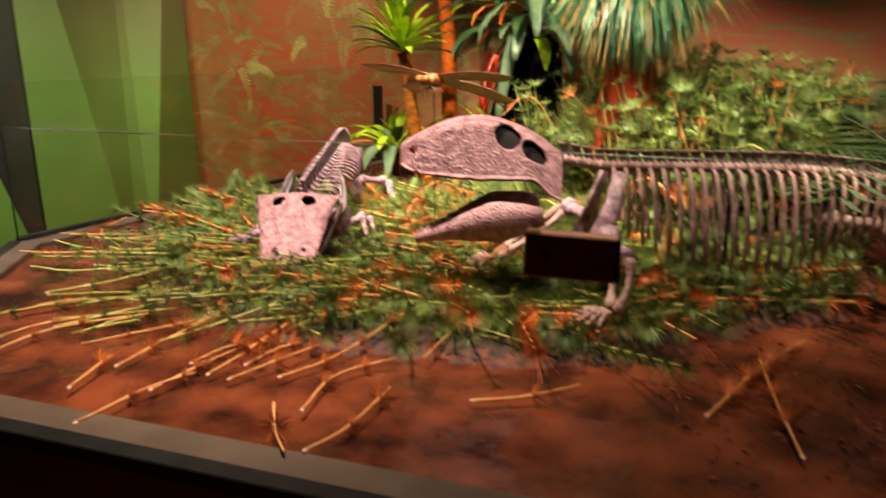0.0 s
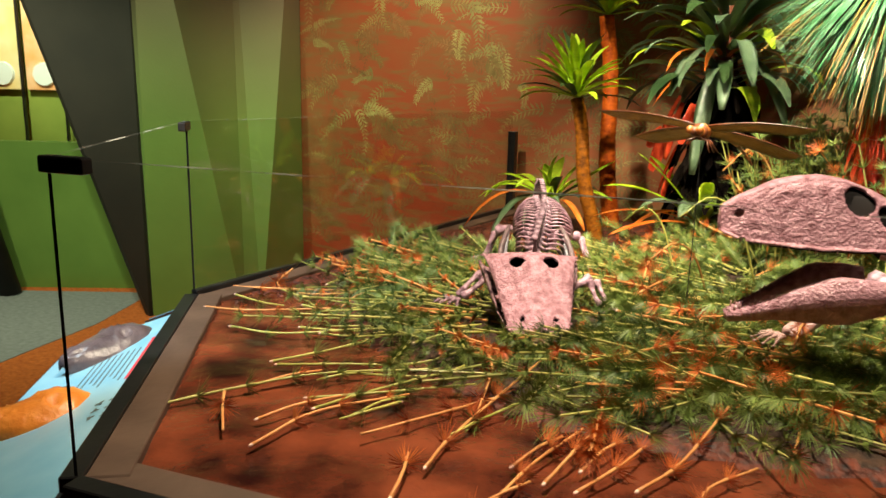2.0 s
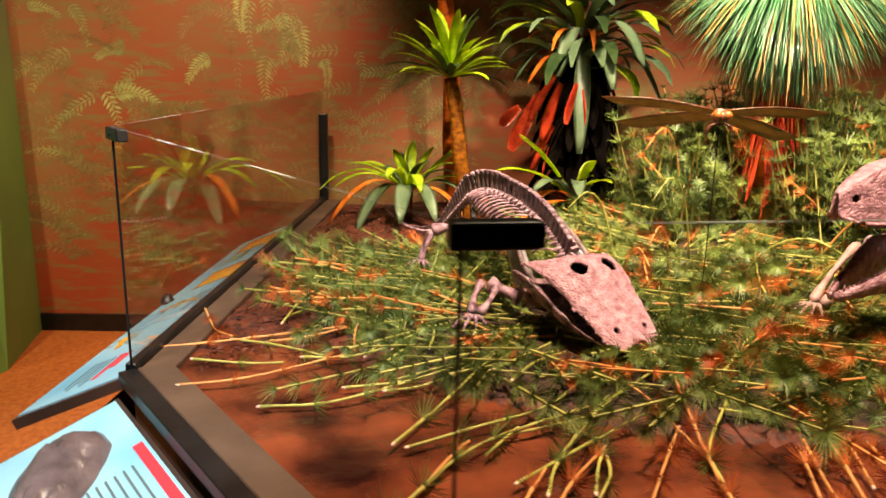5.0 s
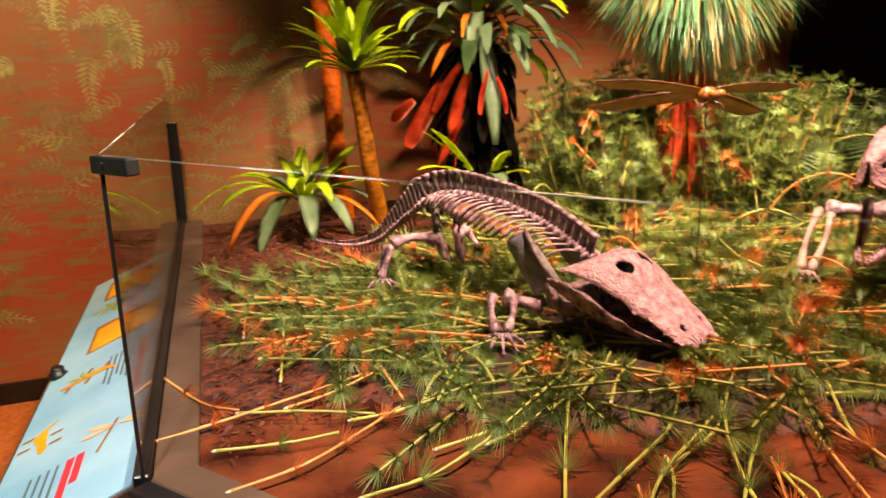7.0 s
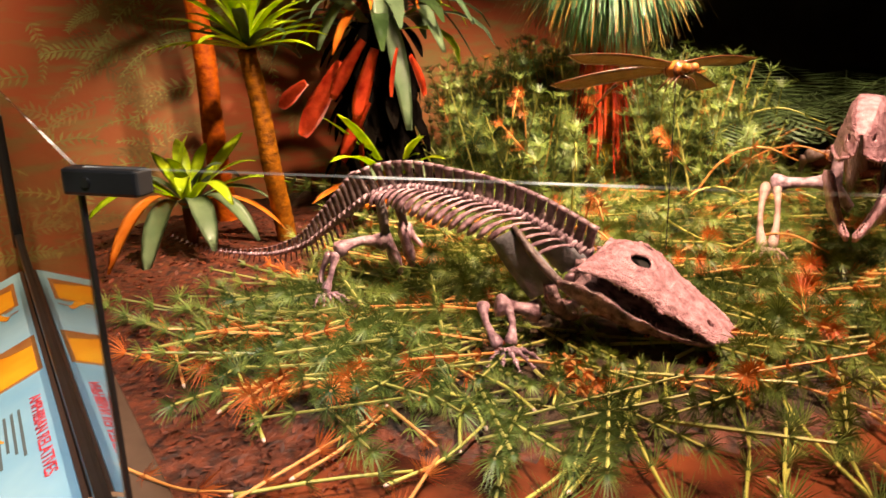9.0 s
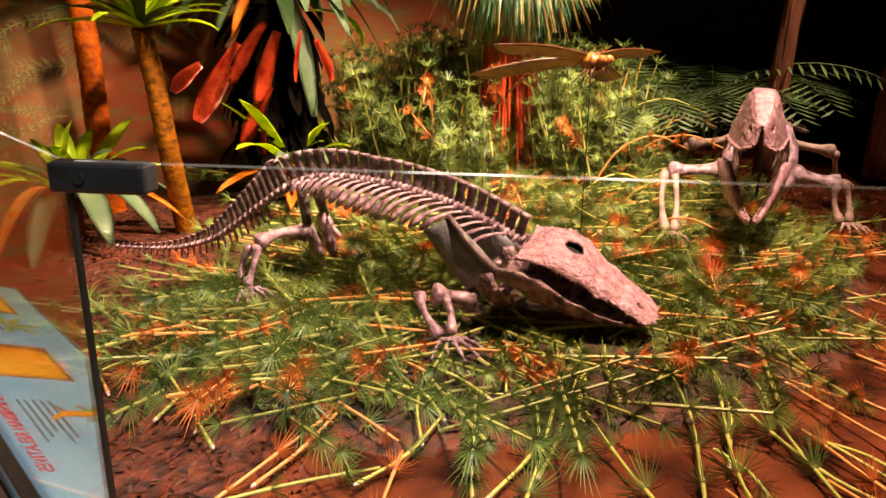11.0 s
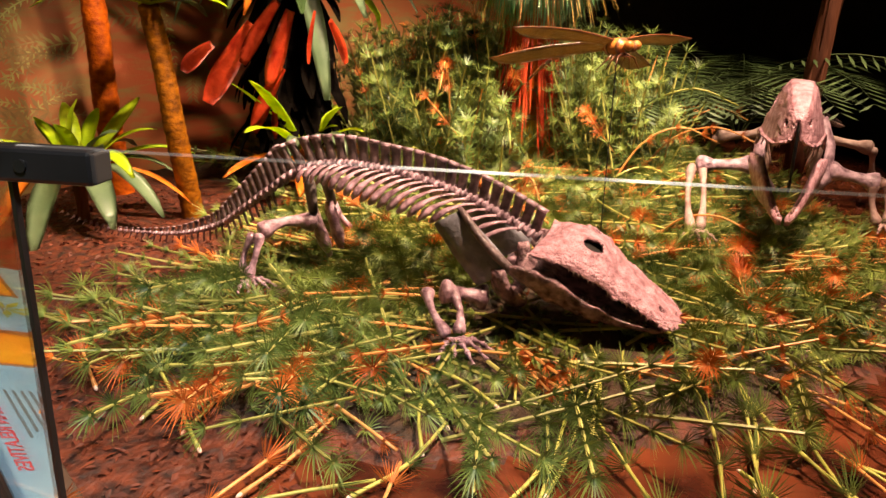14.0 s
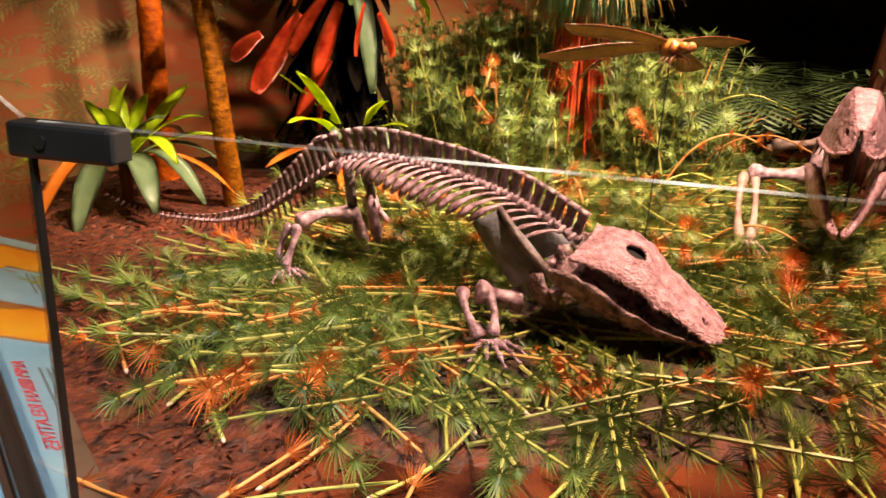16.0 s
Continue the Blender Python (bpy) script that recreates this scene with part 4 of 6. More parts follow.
                part("rib", bm, BONE, t)
    for i in range(40):
        c = tail[i].lerp(tail[i + 1], 0.5)
        ff, ss, uu = frame_of(tail[i + 1] - tail[i])
        k = 1 - i / 40
        bm = bmesh.new()
        vertebra(bm, c, ff, ss, uu, 0.005 + 0.024 * k ** 1.3, 0.003 + 0.074 * k ** 2.6, 0.014 * k, 0.024 * k)
        if i > 2:
            tube(bm, [c - uu * 0.008 * k, c - uu * (0.008 + 0.045 * k) + ff * 0.012], [0.004 * k + .001, 0.003 * k + .001], 6)
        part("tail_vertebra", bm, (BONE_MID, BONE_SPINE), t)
    # shoulder girdle and fore limbs
    for sg in (1, -1):
        side = Vector((-sg, 0, 0))

        def near(x, y, z):
            return Vector((-0.495 + side.x * x, y, z))

        rows, bm = [], bmesh.new()
        for i in range(11):
            k = i / 10
            a = near(0.095 + 0.020 * k, 2.962 - 0.130 * k, 0.972 - 0.128 * k)
            b = near(0.088 + 0.025 * k, 2.885 - 0.130 * k, 1.018 - 0.122 * k)
            c, w = (a + b) / 2, (b - a) / 2 * (1.10 - 0.25 * (1 - k) ** 3)
            rows.append([bm.verts.new(v) for v in (c - w, c - w * 0.4 + side * 0.012, c + w * 0.5 + side * 0.010, c + w, c + w * 0.4 - side * 0.006, c - w * 0.5 - side * 0.006)])
        for r0, r1 in zip(rows, rows[1:]):
            for j in range(6):
                bm.faces.new((r0[j], r0[(j + 1) % 6], r1[(j + 1) % 6], r1[j]))
        bm.faces.new(rows[0])
        bm.faces.new(rows[-1])
        bmesh.ops.recalc_face_normals(bm, faces=bm.faces[:])
        part("shoulder_blade", bm, BONE_BLADE, t, "smooth blue-grey shoulder blade")
        bm = bmesh.new()
        tube(bm, catmull([near(0.090, 2.893, 1.020), near(0.118, 2.825, 0.955), near(0.122, 2.760, 0.900), near(0.105, 2.725, 0.862)], 8), [0.006, 0.009, 0.010, 0.010, 0.010, 0.011, 0.011, 0.010, 0.007], 8)
        part("collar_bone", bm, BONE_SPINE, t)
        bm = bmesh.new()
        tube(bm, catmull([near(0.118, 2.788, 0.893), near(0.116, 2.782, 0.862), near(0.100, 2.772, 0.830), near(0.060, 2.765, 0.806), near(0.0, 2.765, 0.800)], 8), [0.030, 0.035, 0.038, 0.040, 0.042, 0.042, 0.040, 0.036, 0.026], 12, 0.45)
        part("breast_plate", bm, BONE_JAW, t, "dark pitted breast plate")
    limb(t, "humerus", (-0.602, 2.815, 0.812), (-0.668, 2.905, 0.838), 0.0200)
    limb(t, "radius_bone", (-0.652, 2.888, 0.838), (-0.742, 2.836, 0.772), 0.0105, bend=(0.004, -0.012, 0.004))
    limb(t, "ulna_bone", (-0.672, 2.938, 0.838), (-0.754, 2.858, 0.770), 0.0105, bend=(-0.004, 0.012, 0.004))
    foot(t, "hand", (-0.752, 2.846, 0.768), 222, 0.112, spread=85)
    limb(t, "humerus", (-0.388, 2.80, 0.825), (-0.300, 2.83, 0.850), 0.017)
    limb(t, "radius_bone", (-0.285, 2.825, 0.850), (-0.250, 2.755, 0.780), 0.0088)
    limb(t, "ulna_bone", (-0.305, 2.805, 0.852), (-0.275, 2.735, 0.780), 0.0088, bend=(-0.008, 0, 0))
    foot(t, "hand", (-0.262, 2.742, 0.776), -65, 0.095)
    # hips and hind limbs
    for sg in (1, -1):
        o = Vector((-sg * 1.0, 0, 0))
        h = Vector((-0.425, 3.345, 0.985)) + o * 0.045
        bm = bmesh.new()
        tube(bm, [h + Vector((0, 0.020, 0.060)), h + Vector((0, 0.008, 0.01)), h + Vector((0, -0.005, -0.055)) + o * 0.01], [0.020, 0.026, 0.020], 9, 0.6)
        part("hip_bone", bm, BONE_GREY, t)
        bm = bmesh.new()
        tube(bm, [h + Vector((0, 0.0, -0.045)), h + Vector((0, -0.010, -0.085)), h + Vector((0, -0.028, -0.140)) - o * 0.005, h + Vector((0, -0.042, -0.178)) - o * 0.010], [0.020, 0.028, 0.032, 0.012], 10, 0.55)
        part("pelvis", bm, BONE, t)
    limb(t, "femur", (-0.478, 3.335, 0.905), (-0.602, 3.432, 0.898), 0.0165, bend=(0, 0.004, 0.016))
    limb(t, "shin_bone", (-0.606, 3.430, 0.896), (-0.642, 3.448, 0.786), 0.0100, bend=(-0.008, -0.010, 0))
    limb(t, "calf_bone", (-0.598, 3.452, 0.890), (-0.632, 3.470, 0.786), 0.0090, bend=(0, 0.014, 0))
    foot(t, "hind_foot", (-0.638, 3.456, 0.782), 235, 0.095)
    limb(t, "femur", (-0.375, 3.335, 0.905), (-0.262, 3.40, 0.890), 0.0150)
    limb(t, "shin_bone", (-0.258, 3.40, 0.885), (-0.230, 3.32, 0.790), 0.0095)
    limb(t, "calf_bone", (-0.248, 3.42, 0.885), (-0.215, 3.34, 0.790), 0.008)
    foot(t, "hind_foot", (-0.225, 3.325, 0.788), -80, 0.085)
    return t


amphibian()


# ---- skeleton of the high-skulled reptile ----


def reptile():
    t = thing("reptile_skeleton", (0.7, 2.05, 0.76), "mounted fossil skeleton of a high-skulled reptile with gaping jaws", "skeleton")
    snout, back = Vector((-0.118, 2.150, 1.185)), Vector((0.335, 2.120, 1.178))
    f, s, u = frame_of(snout - back)
    m = Matrix((s, f, u)).transposed().to_4x4()
    m.translation = back
    L = (snout - back).length

    def top(k):
        return 0.006 + 0.114 * math.sin(math.pi * (0.035 + 0.895 * k)) ** 0.9

    def bot(k):
        return -0.032 - 0.010 * math.sin(math.pi * k) + 0.012 * (k > 0.9) * (k - 0.9) * 10 - 0.060 * (1 - smooth01(k / 0.20))

    def skull_surf(k, v):
        e = abs(v)
        w = (0.068 * (1 - k) ** 0.75 + 0.031) * (1 - max(0, (k - 0.88) / 0.12) ** 2.4 * 0.6)
        zt, zb = top(k), bot(k)
        x = math.copysign(w * (0.54 * min(1, e / 0.34) ** 0.75 + 0.46 * max(0, (e - 0.30) / 0.70) ** 0.9), v)
        z = zb + (zt - zb) * (1 - max(0, (e - 0.24) / 0.76) ** 1.25 - 0.04 * min(1, e / 0.3) ** 2 * (e < 0.99))
        x += math.copysign(0.004 * noise.noise(Vector((k * 9, v * 6, 9))), v)
        return (x, k * L, z + 0.003 * noise.noise(Vector((k * 9, v * 5, 2))))

    holes = [(h, v * sg, a, b) for sg in (1, -1) for h, v, a, b in ((0.338, 0.455, 0.082, 0.185), (0.172, 0.560, 0.078, 0.175), (0.92, 0.58, 0.024, 0.08))]
    bm = bmesh.new()
    shell(bm, m, 104, 96, skull_surf, holes, 0.008)
    sk = part("skull", bm, BONE_SKULL, t, "high arched pink skull with two dark openings each side")
    # Dark inner shell, added so the skull openings look shaded from every side.
    bm = bmesh.new()
    shell(bm, m, 24, 16, lambda k, v: (lambda p: (p[0] * 0.84, p[1], p[2] - 0.013))(skull_surf(0.06 + 0.70 * k, v)), [], 0.003)
    part("braincase", bm, DARK, sk)
    for sg in (1, -1):
        bm = bmesh.new()
        pts = []
        for i in range(18):
            k = 0.40 + 0.57 * i / 17
            v = Vector(skull_surf(k, sg * 0.98))
            pts.append(m @ v)
        teeth(bm, pts, 0.012, True)
        part("tooth_row", bm, BONE_TAN, sk)
    # gaping lower jaw
    hinge, tip = Vector((0.285, 2.122, 1.035)), Vector((-0.080, 2.145, 0.942))
    f2, s2, u2 = frame_of(tip - hinge)
    bm = bmesh.new()
    LJ = (tip - hinge).length
    for sg in (1, -1):
        rows = []
        for i in range(17):
            k = i / 16
            w = sg * (0.092 * (1 - k) ** 0.8 + 0.010)
            hh = table(k, ((0, 0.026), (0.15, 0.045), (0.34, 0.060), (0.50, 0.048), (0.75, 0.024), (1, 0.012)))
            c = hinge + f2 * LJ * k + s2 * w + u2 * (0.010 * math.sin(math.pi * k))
            th = 0.009
            rows.append([bm.verts.new(c + s2 * sg * a * th + u2 * b * hh) for a, b in ((-0.8, 1), (0.8, 1), (1.2, 0.1), (0.5, -1), (-0.7, -1))])
        for r0, r1 in zip(rows, rows[1:]):
            for j in range(5):
                bm.faces.new((r0[j], r0[(j + 1) % 5], r1[(j + 1) % 5], r1[j]))
        bm.faces.new(rows[0])
        bm.faces.new(rows[-1])
    bmesh.ops.recalc_face_normals(bm, faces=bm.faces[:])
    jaw = part("lower_jaw", bm, BONE_SKULL, t, "long pink lower jaw with a row of teeth")
    for sg in (1, -1):
        bm = bmesh.new()
        teeth(bm, [hinge + f2 * LJ * k + s2 * sg * (0.092 * (1 - k) ** 0.8 + 0.010) + u2 * (table(k, ((0.45, 0.050), (0.75, 0.028), (1, 0.011)))) for k in [0.45 + 0.53 * i / 17 for i in range(18)]], 0.013, False)
        part("tooth_row", bm, BONE_TAN, jaw)
    spine = catmull([(0.33, 2.115, 1.183), (0.47, 2.10, 1.165), (0.70, 2.075, 1.165), (1.0, 2.05, 1.16), (1.25, 2.03, 1.13), (1.45, 1.98, 1.08)], 34)
    for i in range(34):
        c = spine[i].lerp(spine[i + 1], 0.5)
        ff, ss, uu = frame_of(spine[i + 1] - spine[i])
        bm = bmesh.new()
        vertebra(bm, c, ff, ss, uu, 0.034, 0.032, 0.012, 0.034)
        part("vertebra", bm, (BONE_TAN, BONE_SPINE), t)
        if 4 <= i <= 28:
            rl = 0.11 + 0.16 * math.sin(math.pi * min(1, (i - 2) / 24)) ** 0.8
            for sg in (1, -1):
                bm = bmesh.new()
                o = ss * sg
                pts = [c + o * 0.02, c + o * (0.02 + rl * 0.22) - uu * rl * 0.08, c + o * (0.02 + rl * 0.32) - uu * rl * 0.5 + ff * rl * 0.05, c + o * (0.01 + rl * 0.26) - uu * rl * 1.05 + ff * rl * 0.10]
                tube(bm, catmull(pts, 7), [0.007, 0.0058, 0.0055, 0.0055, 0.0055, 0.0055, 0.006, 0.004], 7, 0.7)
                part("rib", bm, BONE_TAN, t)
    tailc = catmull([(1.45, 1.98, 1.08), (1.75, 1.85, 1.0), (2.1, 1.72, 0.93), (2.5, 1.70, 0.88)], 26)
    for i in range(26):
        c = tailc[i].lerp(tailc[i + 1], 0.5)
        ff, ss, uu = frame_of(tailc[i + 1] - tailc[i])
        bm = bmesh.new()
        vertebra(bm, c, ff, ss, uu, 0.034 - 0.001 * i, 0.03 - 0.001 * i, 0.01, 0.02)
        part("tail_vertebra", bm, (BONE_TAN, BONE_SPINE), t)
    for sg, el, wr in ((1, Vector((0.405, 2.385, 0.985)), Vector((0.175, 2.362, 0.825))), (-1, Vector((0.46, 1.83, 0.965)), Vector((0.43, 1.80, 0.84)))):
        sh = Vector((0.45, 2.09 + sg * 0.105, 0.995))
        bm = bmesh.new()
        tube(bm, [sh + Vector((0.03, -sg * 0.03, 0.165)), sh + Vector((0.01, 0, 0.08)), sh + Vector((-0.02, 0.0, -0.02)), sh + Vector((-0.07, -sg * 0.05, -0.07))], [0.018, 0.024, 0.034, 0.022], 10, 0.4)
        part("shoulder_blade", bm, BONE_MID, t, "broad mottled grey-brown shoulder blade")
        limb(t, "humerus", sh, el, 0.021, BONE_MID)
        limb(t, "radius_bone", el + Vector((-0.012, 0.012, 0)), wr + Vector((0, 0.014, 0)), 0.0105, BONE_TAN, (0, 0.012, 0))
        limb(t, "ulna_bone", el + Vector((0.012, -0.014, 0.01)), wr + Vector((0.008, -0.014, 0)), 0.0105, BONE_TAN, (0.012, -0.01, 0))
        foot(t, "hand", wr, 190 if sg > 0 else 200, 0.10, BONE_TAN)
        hp = Vector((1.30, 2.02 + sg * 0.10, 0.98))
        bm = bmesh.new()
        tube(bm, [hp + Vector((0, -sg * 0.04, 0.12)), hp, hp + Vector((0.04, -sg * 0.02, -0.07))], [0.02, 0.035, 0.04], 10, 0.5)
        part("hip_bone", bm, BONE_TAN, t)
        kn, an = Vector((1.22, 2.02 + sg * 0.30, 0.96)), Vector((1.30, 2.02 + sg * 0.33, 0.83))
        limb(t, "femur", hp, kn, 0.02, BONE_TAN)
        limb(t, "shin_bone", kn, an, 0.012, BONE_TAN)
        foot(t, "hind_foot", an, 190, 0.10, BONE_TAN)
    bm = bmesh.new()
    tube(bm, [(0.8, 2.05, 0.74), (0.8, 2.05, 1.15)], [0.006, 0.006], 8)
    part("support_rod", bm, BLACK, t, "black steel support rod")
    return t


reptile()


# ---- giant dragonfly ----


def dragonfly():
    head, tail = Vector((-0.062, 2.590, 1.376)), Vector((0.247, 2.937, 1.247))
    t = thing("dragonfly_model", (-0.09, 2.65, 1.37), "giant amber dragonfly model with spread wings on a thin wire", "dragonfly model")
    f, s, u = frame_of(Vector((-0.62, -0.78, 0.06)))
    bm = bmesh.new()
    ball(bm, head, 0.020, (1, 1, 0.85), 14, 10)
    part("head", bm, INSECT_DARK, t)
    for sg in (1, -1):
        bm = bmesh.new()
        ball(bm, head + s * sg * 0.014 + f * 0.008 + u * 0.004, 0.0135, (1, 1, 1), 12, 8)
        part("eye", bm, INSECT_AMBER, t, "round amber eye")
    bm = bmesh.new()
    c = head - f * 0.048
    tube(bm, [c + f * 0.03, c + f * 0.018, c, c - f * 0.028, c - f * 0.044], [0.009, 0.021, 0.026, 0.021, 0.010], 14)
    part("thorax", bm, INSECT_AMBER, t, "amber thorax with dark bands")
    for k in range(3):
        bm = bmesh.new()
        p = c + f * (0.018 - 0.019 * k)
        tube(bm, [p - f * 0.003, p + f * 0.003], [0.0255 - 0.001 * k, 0.0255 - 0.001 * k], 14)
        part("thorax_band", bm, INSECT_DARK, t)
    ab = catmull([c - f * 0.04, Vector((0.075, 2.755, 1.352)), Vector((0.165, 2.855, 1.315)), tail], 11)
    for i in range(11):
        bm = bmesh.new()
        a, b = ab[i], ab[i].lerp(ab[i + 1], 0.93)
        r = 0.0095 - 0.0005 * i
        tube(bm, [a, a.lerp(b, 0.2), a.lerp(b, 0.8), b], [r * 0.75, r, r * 0.95, r * 0.7], 9)
        part("abdomen_segment", bm, INSECT_DARK if i % 3 else INSECT_AMBER, t)

    def wing(root, tip, chord, name):
        d = tip - root
        n = Vector((0, 0, 1))
        side = d.cross(n).normalized()
        if side.dot(f) > 0:
            side = -side
        side = (side * 0.78 - n * 0.6).normalized()
        bm = bmesh.new()
        rows = []
        for i in range(19):
            k = i / 18
            w = chord * (0.30 + 0.70 * math.sin(math.pi * min(1, 0.12 + k * 0.62))) * (1 - max(0, (k - 0.72) / 0.28) ** 2.2)
            p = root + d * k + n * 0.012 * math.sin(math.pi * k)
            rows.append([bm.verts.new(p + side * w * j / 4 + n * (0.0016 if j % 2 else 0)) for j in range(5)])
        for r0, r1 in zip(rows, rows[1:]):
            for j in range(4):
                bm.faces.new((r0[j], r0[j + 1], r1[j + 1], r1[j]))
        bmesh.ops.solidify(bm, geom=bm.faces[:], thickness=0.0012)
        w = part(name, bm, WING, t, "translucent-looking amber wing")
        bm = bmesh.new()
        tube(bm, [root + d * k + n * (0.013 * math.sin(math.pi * k) + 0.001) for k in [i / 8 for i in range(9)]], [0.0028 - 0.0002 * i for i in range(9)], 6)
        part("wing_vein", bm, INSECT_DARK, w)

    left, right = Vector((-0.310, 2.856, 1.423)), Vector((0.226, 2.443, 1.394))
    wing(c + u * 0.018 + Vector((-0.008, 0.008, 0)), left, 0.048, "fore_wing")
    wing(c + u * 0.018 + Vector((0.008, -0.008, 0)), right, 0.048, "fore_wing")
    wing(c - f * 0.022 + u * 0.012, Vector((-0.165, 2.958, 1.335)), 0.064, "hind_wing")
    wing(c - f * 0.022 + u * 0.012, Vector((0.245, 2.555, 1.310)), 0.064, "hind_wing")
    for k in range(3):
        for sg in (1, -1):
            bm = bmesh.new()
            p = c + f * (0.02 - 0.016 * k) - u * 0.015
            tube(bm, [p, p + s * sg * 0.030 - u * 0.012 + f * 0.012, p + s * sg * 0.045 - u * 0.045 + f * 0.02 * (1 - k)], [0.0032, 0.0026, 0.0014], 6)
            part("leg", bm, INSECT_DARK, t)
    bm = bmesh.new()
    tube(bm, [(c.x, c.y, ground_z(c.x, c.y) - 0.02), (c.x + 0.004, c.y, 1.1), (c.x, c.y, c.z)], [0.0016, 0.0016, 0.0016], 6)
    part("wire", bm, BLACK, t, "thin dark support wire")


dragonfly()

# ---- plants with stems and crowns ----


def palm(base, neck, r0, r1, bark, leaves, length, width, seed, label, crown=True):
    g = random.Random(seed)
    base, neck = Vector(base), Vector(neck)
    t = thing("palm_plant", base, label, "palm plant", "palm plants")
    bm = bmesh.new()
    n = 44
    pts = [base.lerp(neck, i / n) + Vector((0.012 * math.sin(i * 0.18 + seed), 0.01 * math.cos(i * 0.15), 0)) for i in range(n + 1)]
    tube(bm, pts, [(r0 + (r1 - r0) * i / n) * (1 + 0.07 * (i % 2) + 0.03 * g.uniform(-1, 1)) for i in range(n + 1)], 16)
    part("trunk", bm, bark, t)
    if crown:
        for k in range(leaves):
            az = k * 137.5 + g.uniform(-12, 12)
            q = k / leaves
            leaf_part(t, "leaf", LIME if g.random() < 0.8 else LEAF_DARK, neck + Vector((0, 0, 0.03 * q)), az, 8 + 72 * q + g.uniform(-6, 6), length * g.uniform(0.8, 1.1), width, 52 - 22 * q, fold=0.35)
    return t


palm((-0.075, 4.045, 0.70), (-0.215, 4.04, 1.45), 0.037, 0.031, BARK_OCHRE, 40, 0.32, 0.044, 1, "small palm with ochre trunk and lime-green leaf crown")
palm((0.085, 4.50, 0.70), (-0.005, 4.50, 1.88), 0.047, 0.038, BARK_ORANGE, 34, 0.34, 0.040, 2, "taller palm with orange trunk and lime-green crown")


def big_rosette(c):
    g = random.Random(5)
    c = Vector(c)
    t = thing("strap_leaf_tree", (c.x, c.y, 0.75), "large dark strap-leaved plant with red dead leaves hanging", "plant")
    bm = bmesh.new()
    tube(bm, [(c.x, c.y, 0.72), (c.x + 0.01, c.y, 1.3), (c.x, c.y, c.z + 0.25)], [0.075, 0.07, 0.05], 14)
    part("trunk", bm, BARK_DARK, t)
    for k in range(100):
        q = k / 100
        az = k * 137.5 + g.uniform(-10, 10)
        z = c.z - 0.16 + 0.55 * q
        m = LEAF_GREY if g.random() < 0.50 else (LIME if g.random() < 0.40 else LEAF_DARK)
        leaf_part(t, "leaf", m, (c.x + 0.05 * math.cos(radians(az)), c.y + 0.05 * math.sin(radians(az)), z), az, 15 + 45 * q + g.uniform(-14, 14), g.uniform(0.34, 0.50), 0.062, 100 - 40 * q + g.uniform(-10, 20), fold=0.2, twist=g.uniform(-0.5, 0.5))
    # Near-black hanging leaves, added to put the crown's inner shade into colour.
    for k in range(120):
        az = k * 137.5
        leaf_part(t, "withered_leaf", LEAF_SHADE, (c.x + 0.06 * math.cos(radians(az)), c.y + 0.06 * math.sin(radians(az)), c.z - 0.06 - 0.50 * k / 120), az, -38 - g.uniform(0, 35), g.uniform(0.22, 0.34), 0.06, 30, fold=0.3, twist=g.uniform(-0.6, 0.6))
    for base, tip, wd, rise in (
        ((0.24, 3.97, 1.390), (0.195, 4.155, 1.098), 0.080, 0.01), ((0.24, 3.86, 1.470), (0.195, 3.990, 1.250), 0.058, 0.01),
        ((0.24, 3.81, 1.440), (0.200, 3.885, 1.176), 0.062, 0.01), ((0.24, 3.85, 1.240), (0.200, 3.960, 1.003), 0.070, 0.01),
        ((0.24, 4.15, 1.310), (0.200, 4.258, 1.207), 0.056, 0.01), ((0.24, 3.66, 1.410), (0.200, 3.578, 1.269), 0.052, 0.01),
        ((0.24, 3.88, 1.140), (0.200, 3.864, 0.985), 0.062, 0.01), ((0.26, 3.72, 1.440), (0.220, 3.730, 1.260), 0.050, 0.01),
    ):
        leaf_to(t, "dead_leaf", LEAF_RED, base, tip, wd, rise, 0.35, 10, 0.28, g.choice((1, -1)) * g.uniform(1.0, 1.5))
    for base, tip, wd, rise in (
        ((0.40, 3.88, 1.62), (0.270, 3.690, 1.130), 0.072, 0.10), ((0.46, 3.84, 1.64), (0.600, 3.540, 1.345), 0.070, 0.10), ((0.40, 3.88, 1.66), (0.150, 3.720, 1.470), 0.070, 0.10),
        ((0.42, 3.86, 1.60), (0.330, 3.560, 1.420), 0.066, 0.10), ((0.40, 3.92, 1.62), (0.080, 3.960, 1.440), 0.060, 0.09), ((0.44, 3.84, 1.68), (0.420, 3.480, 1.520), 0.064, 0.10),
    ):
        leaf_to(t, "leaf", LEAF_GREY, base, tip, wd, rise, 0.25, 12, 0.2)
    leaf_to(t, "dead_leaf", LEAF_ORANGE, (0.40, 3.92, 1.62), (0.13, 3.93, 1.42), 0.05, 0.06)
    for k in range(5):
        az = 180 + k * 30
        leaf_part(t, "dead_leaf", LEAF_ORANGE, (c.x, c.y, c.z - 0.02), az, 20, 0.40, 0.03, 110, fold=0.3)
    return t


big_rosette((0.44, 3.93, 1.65))


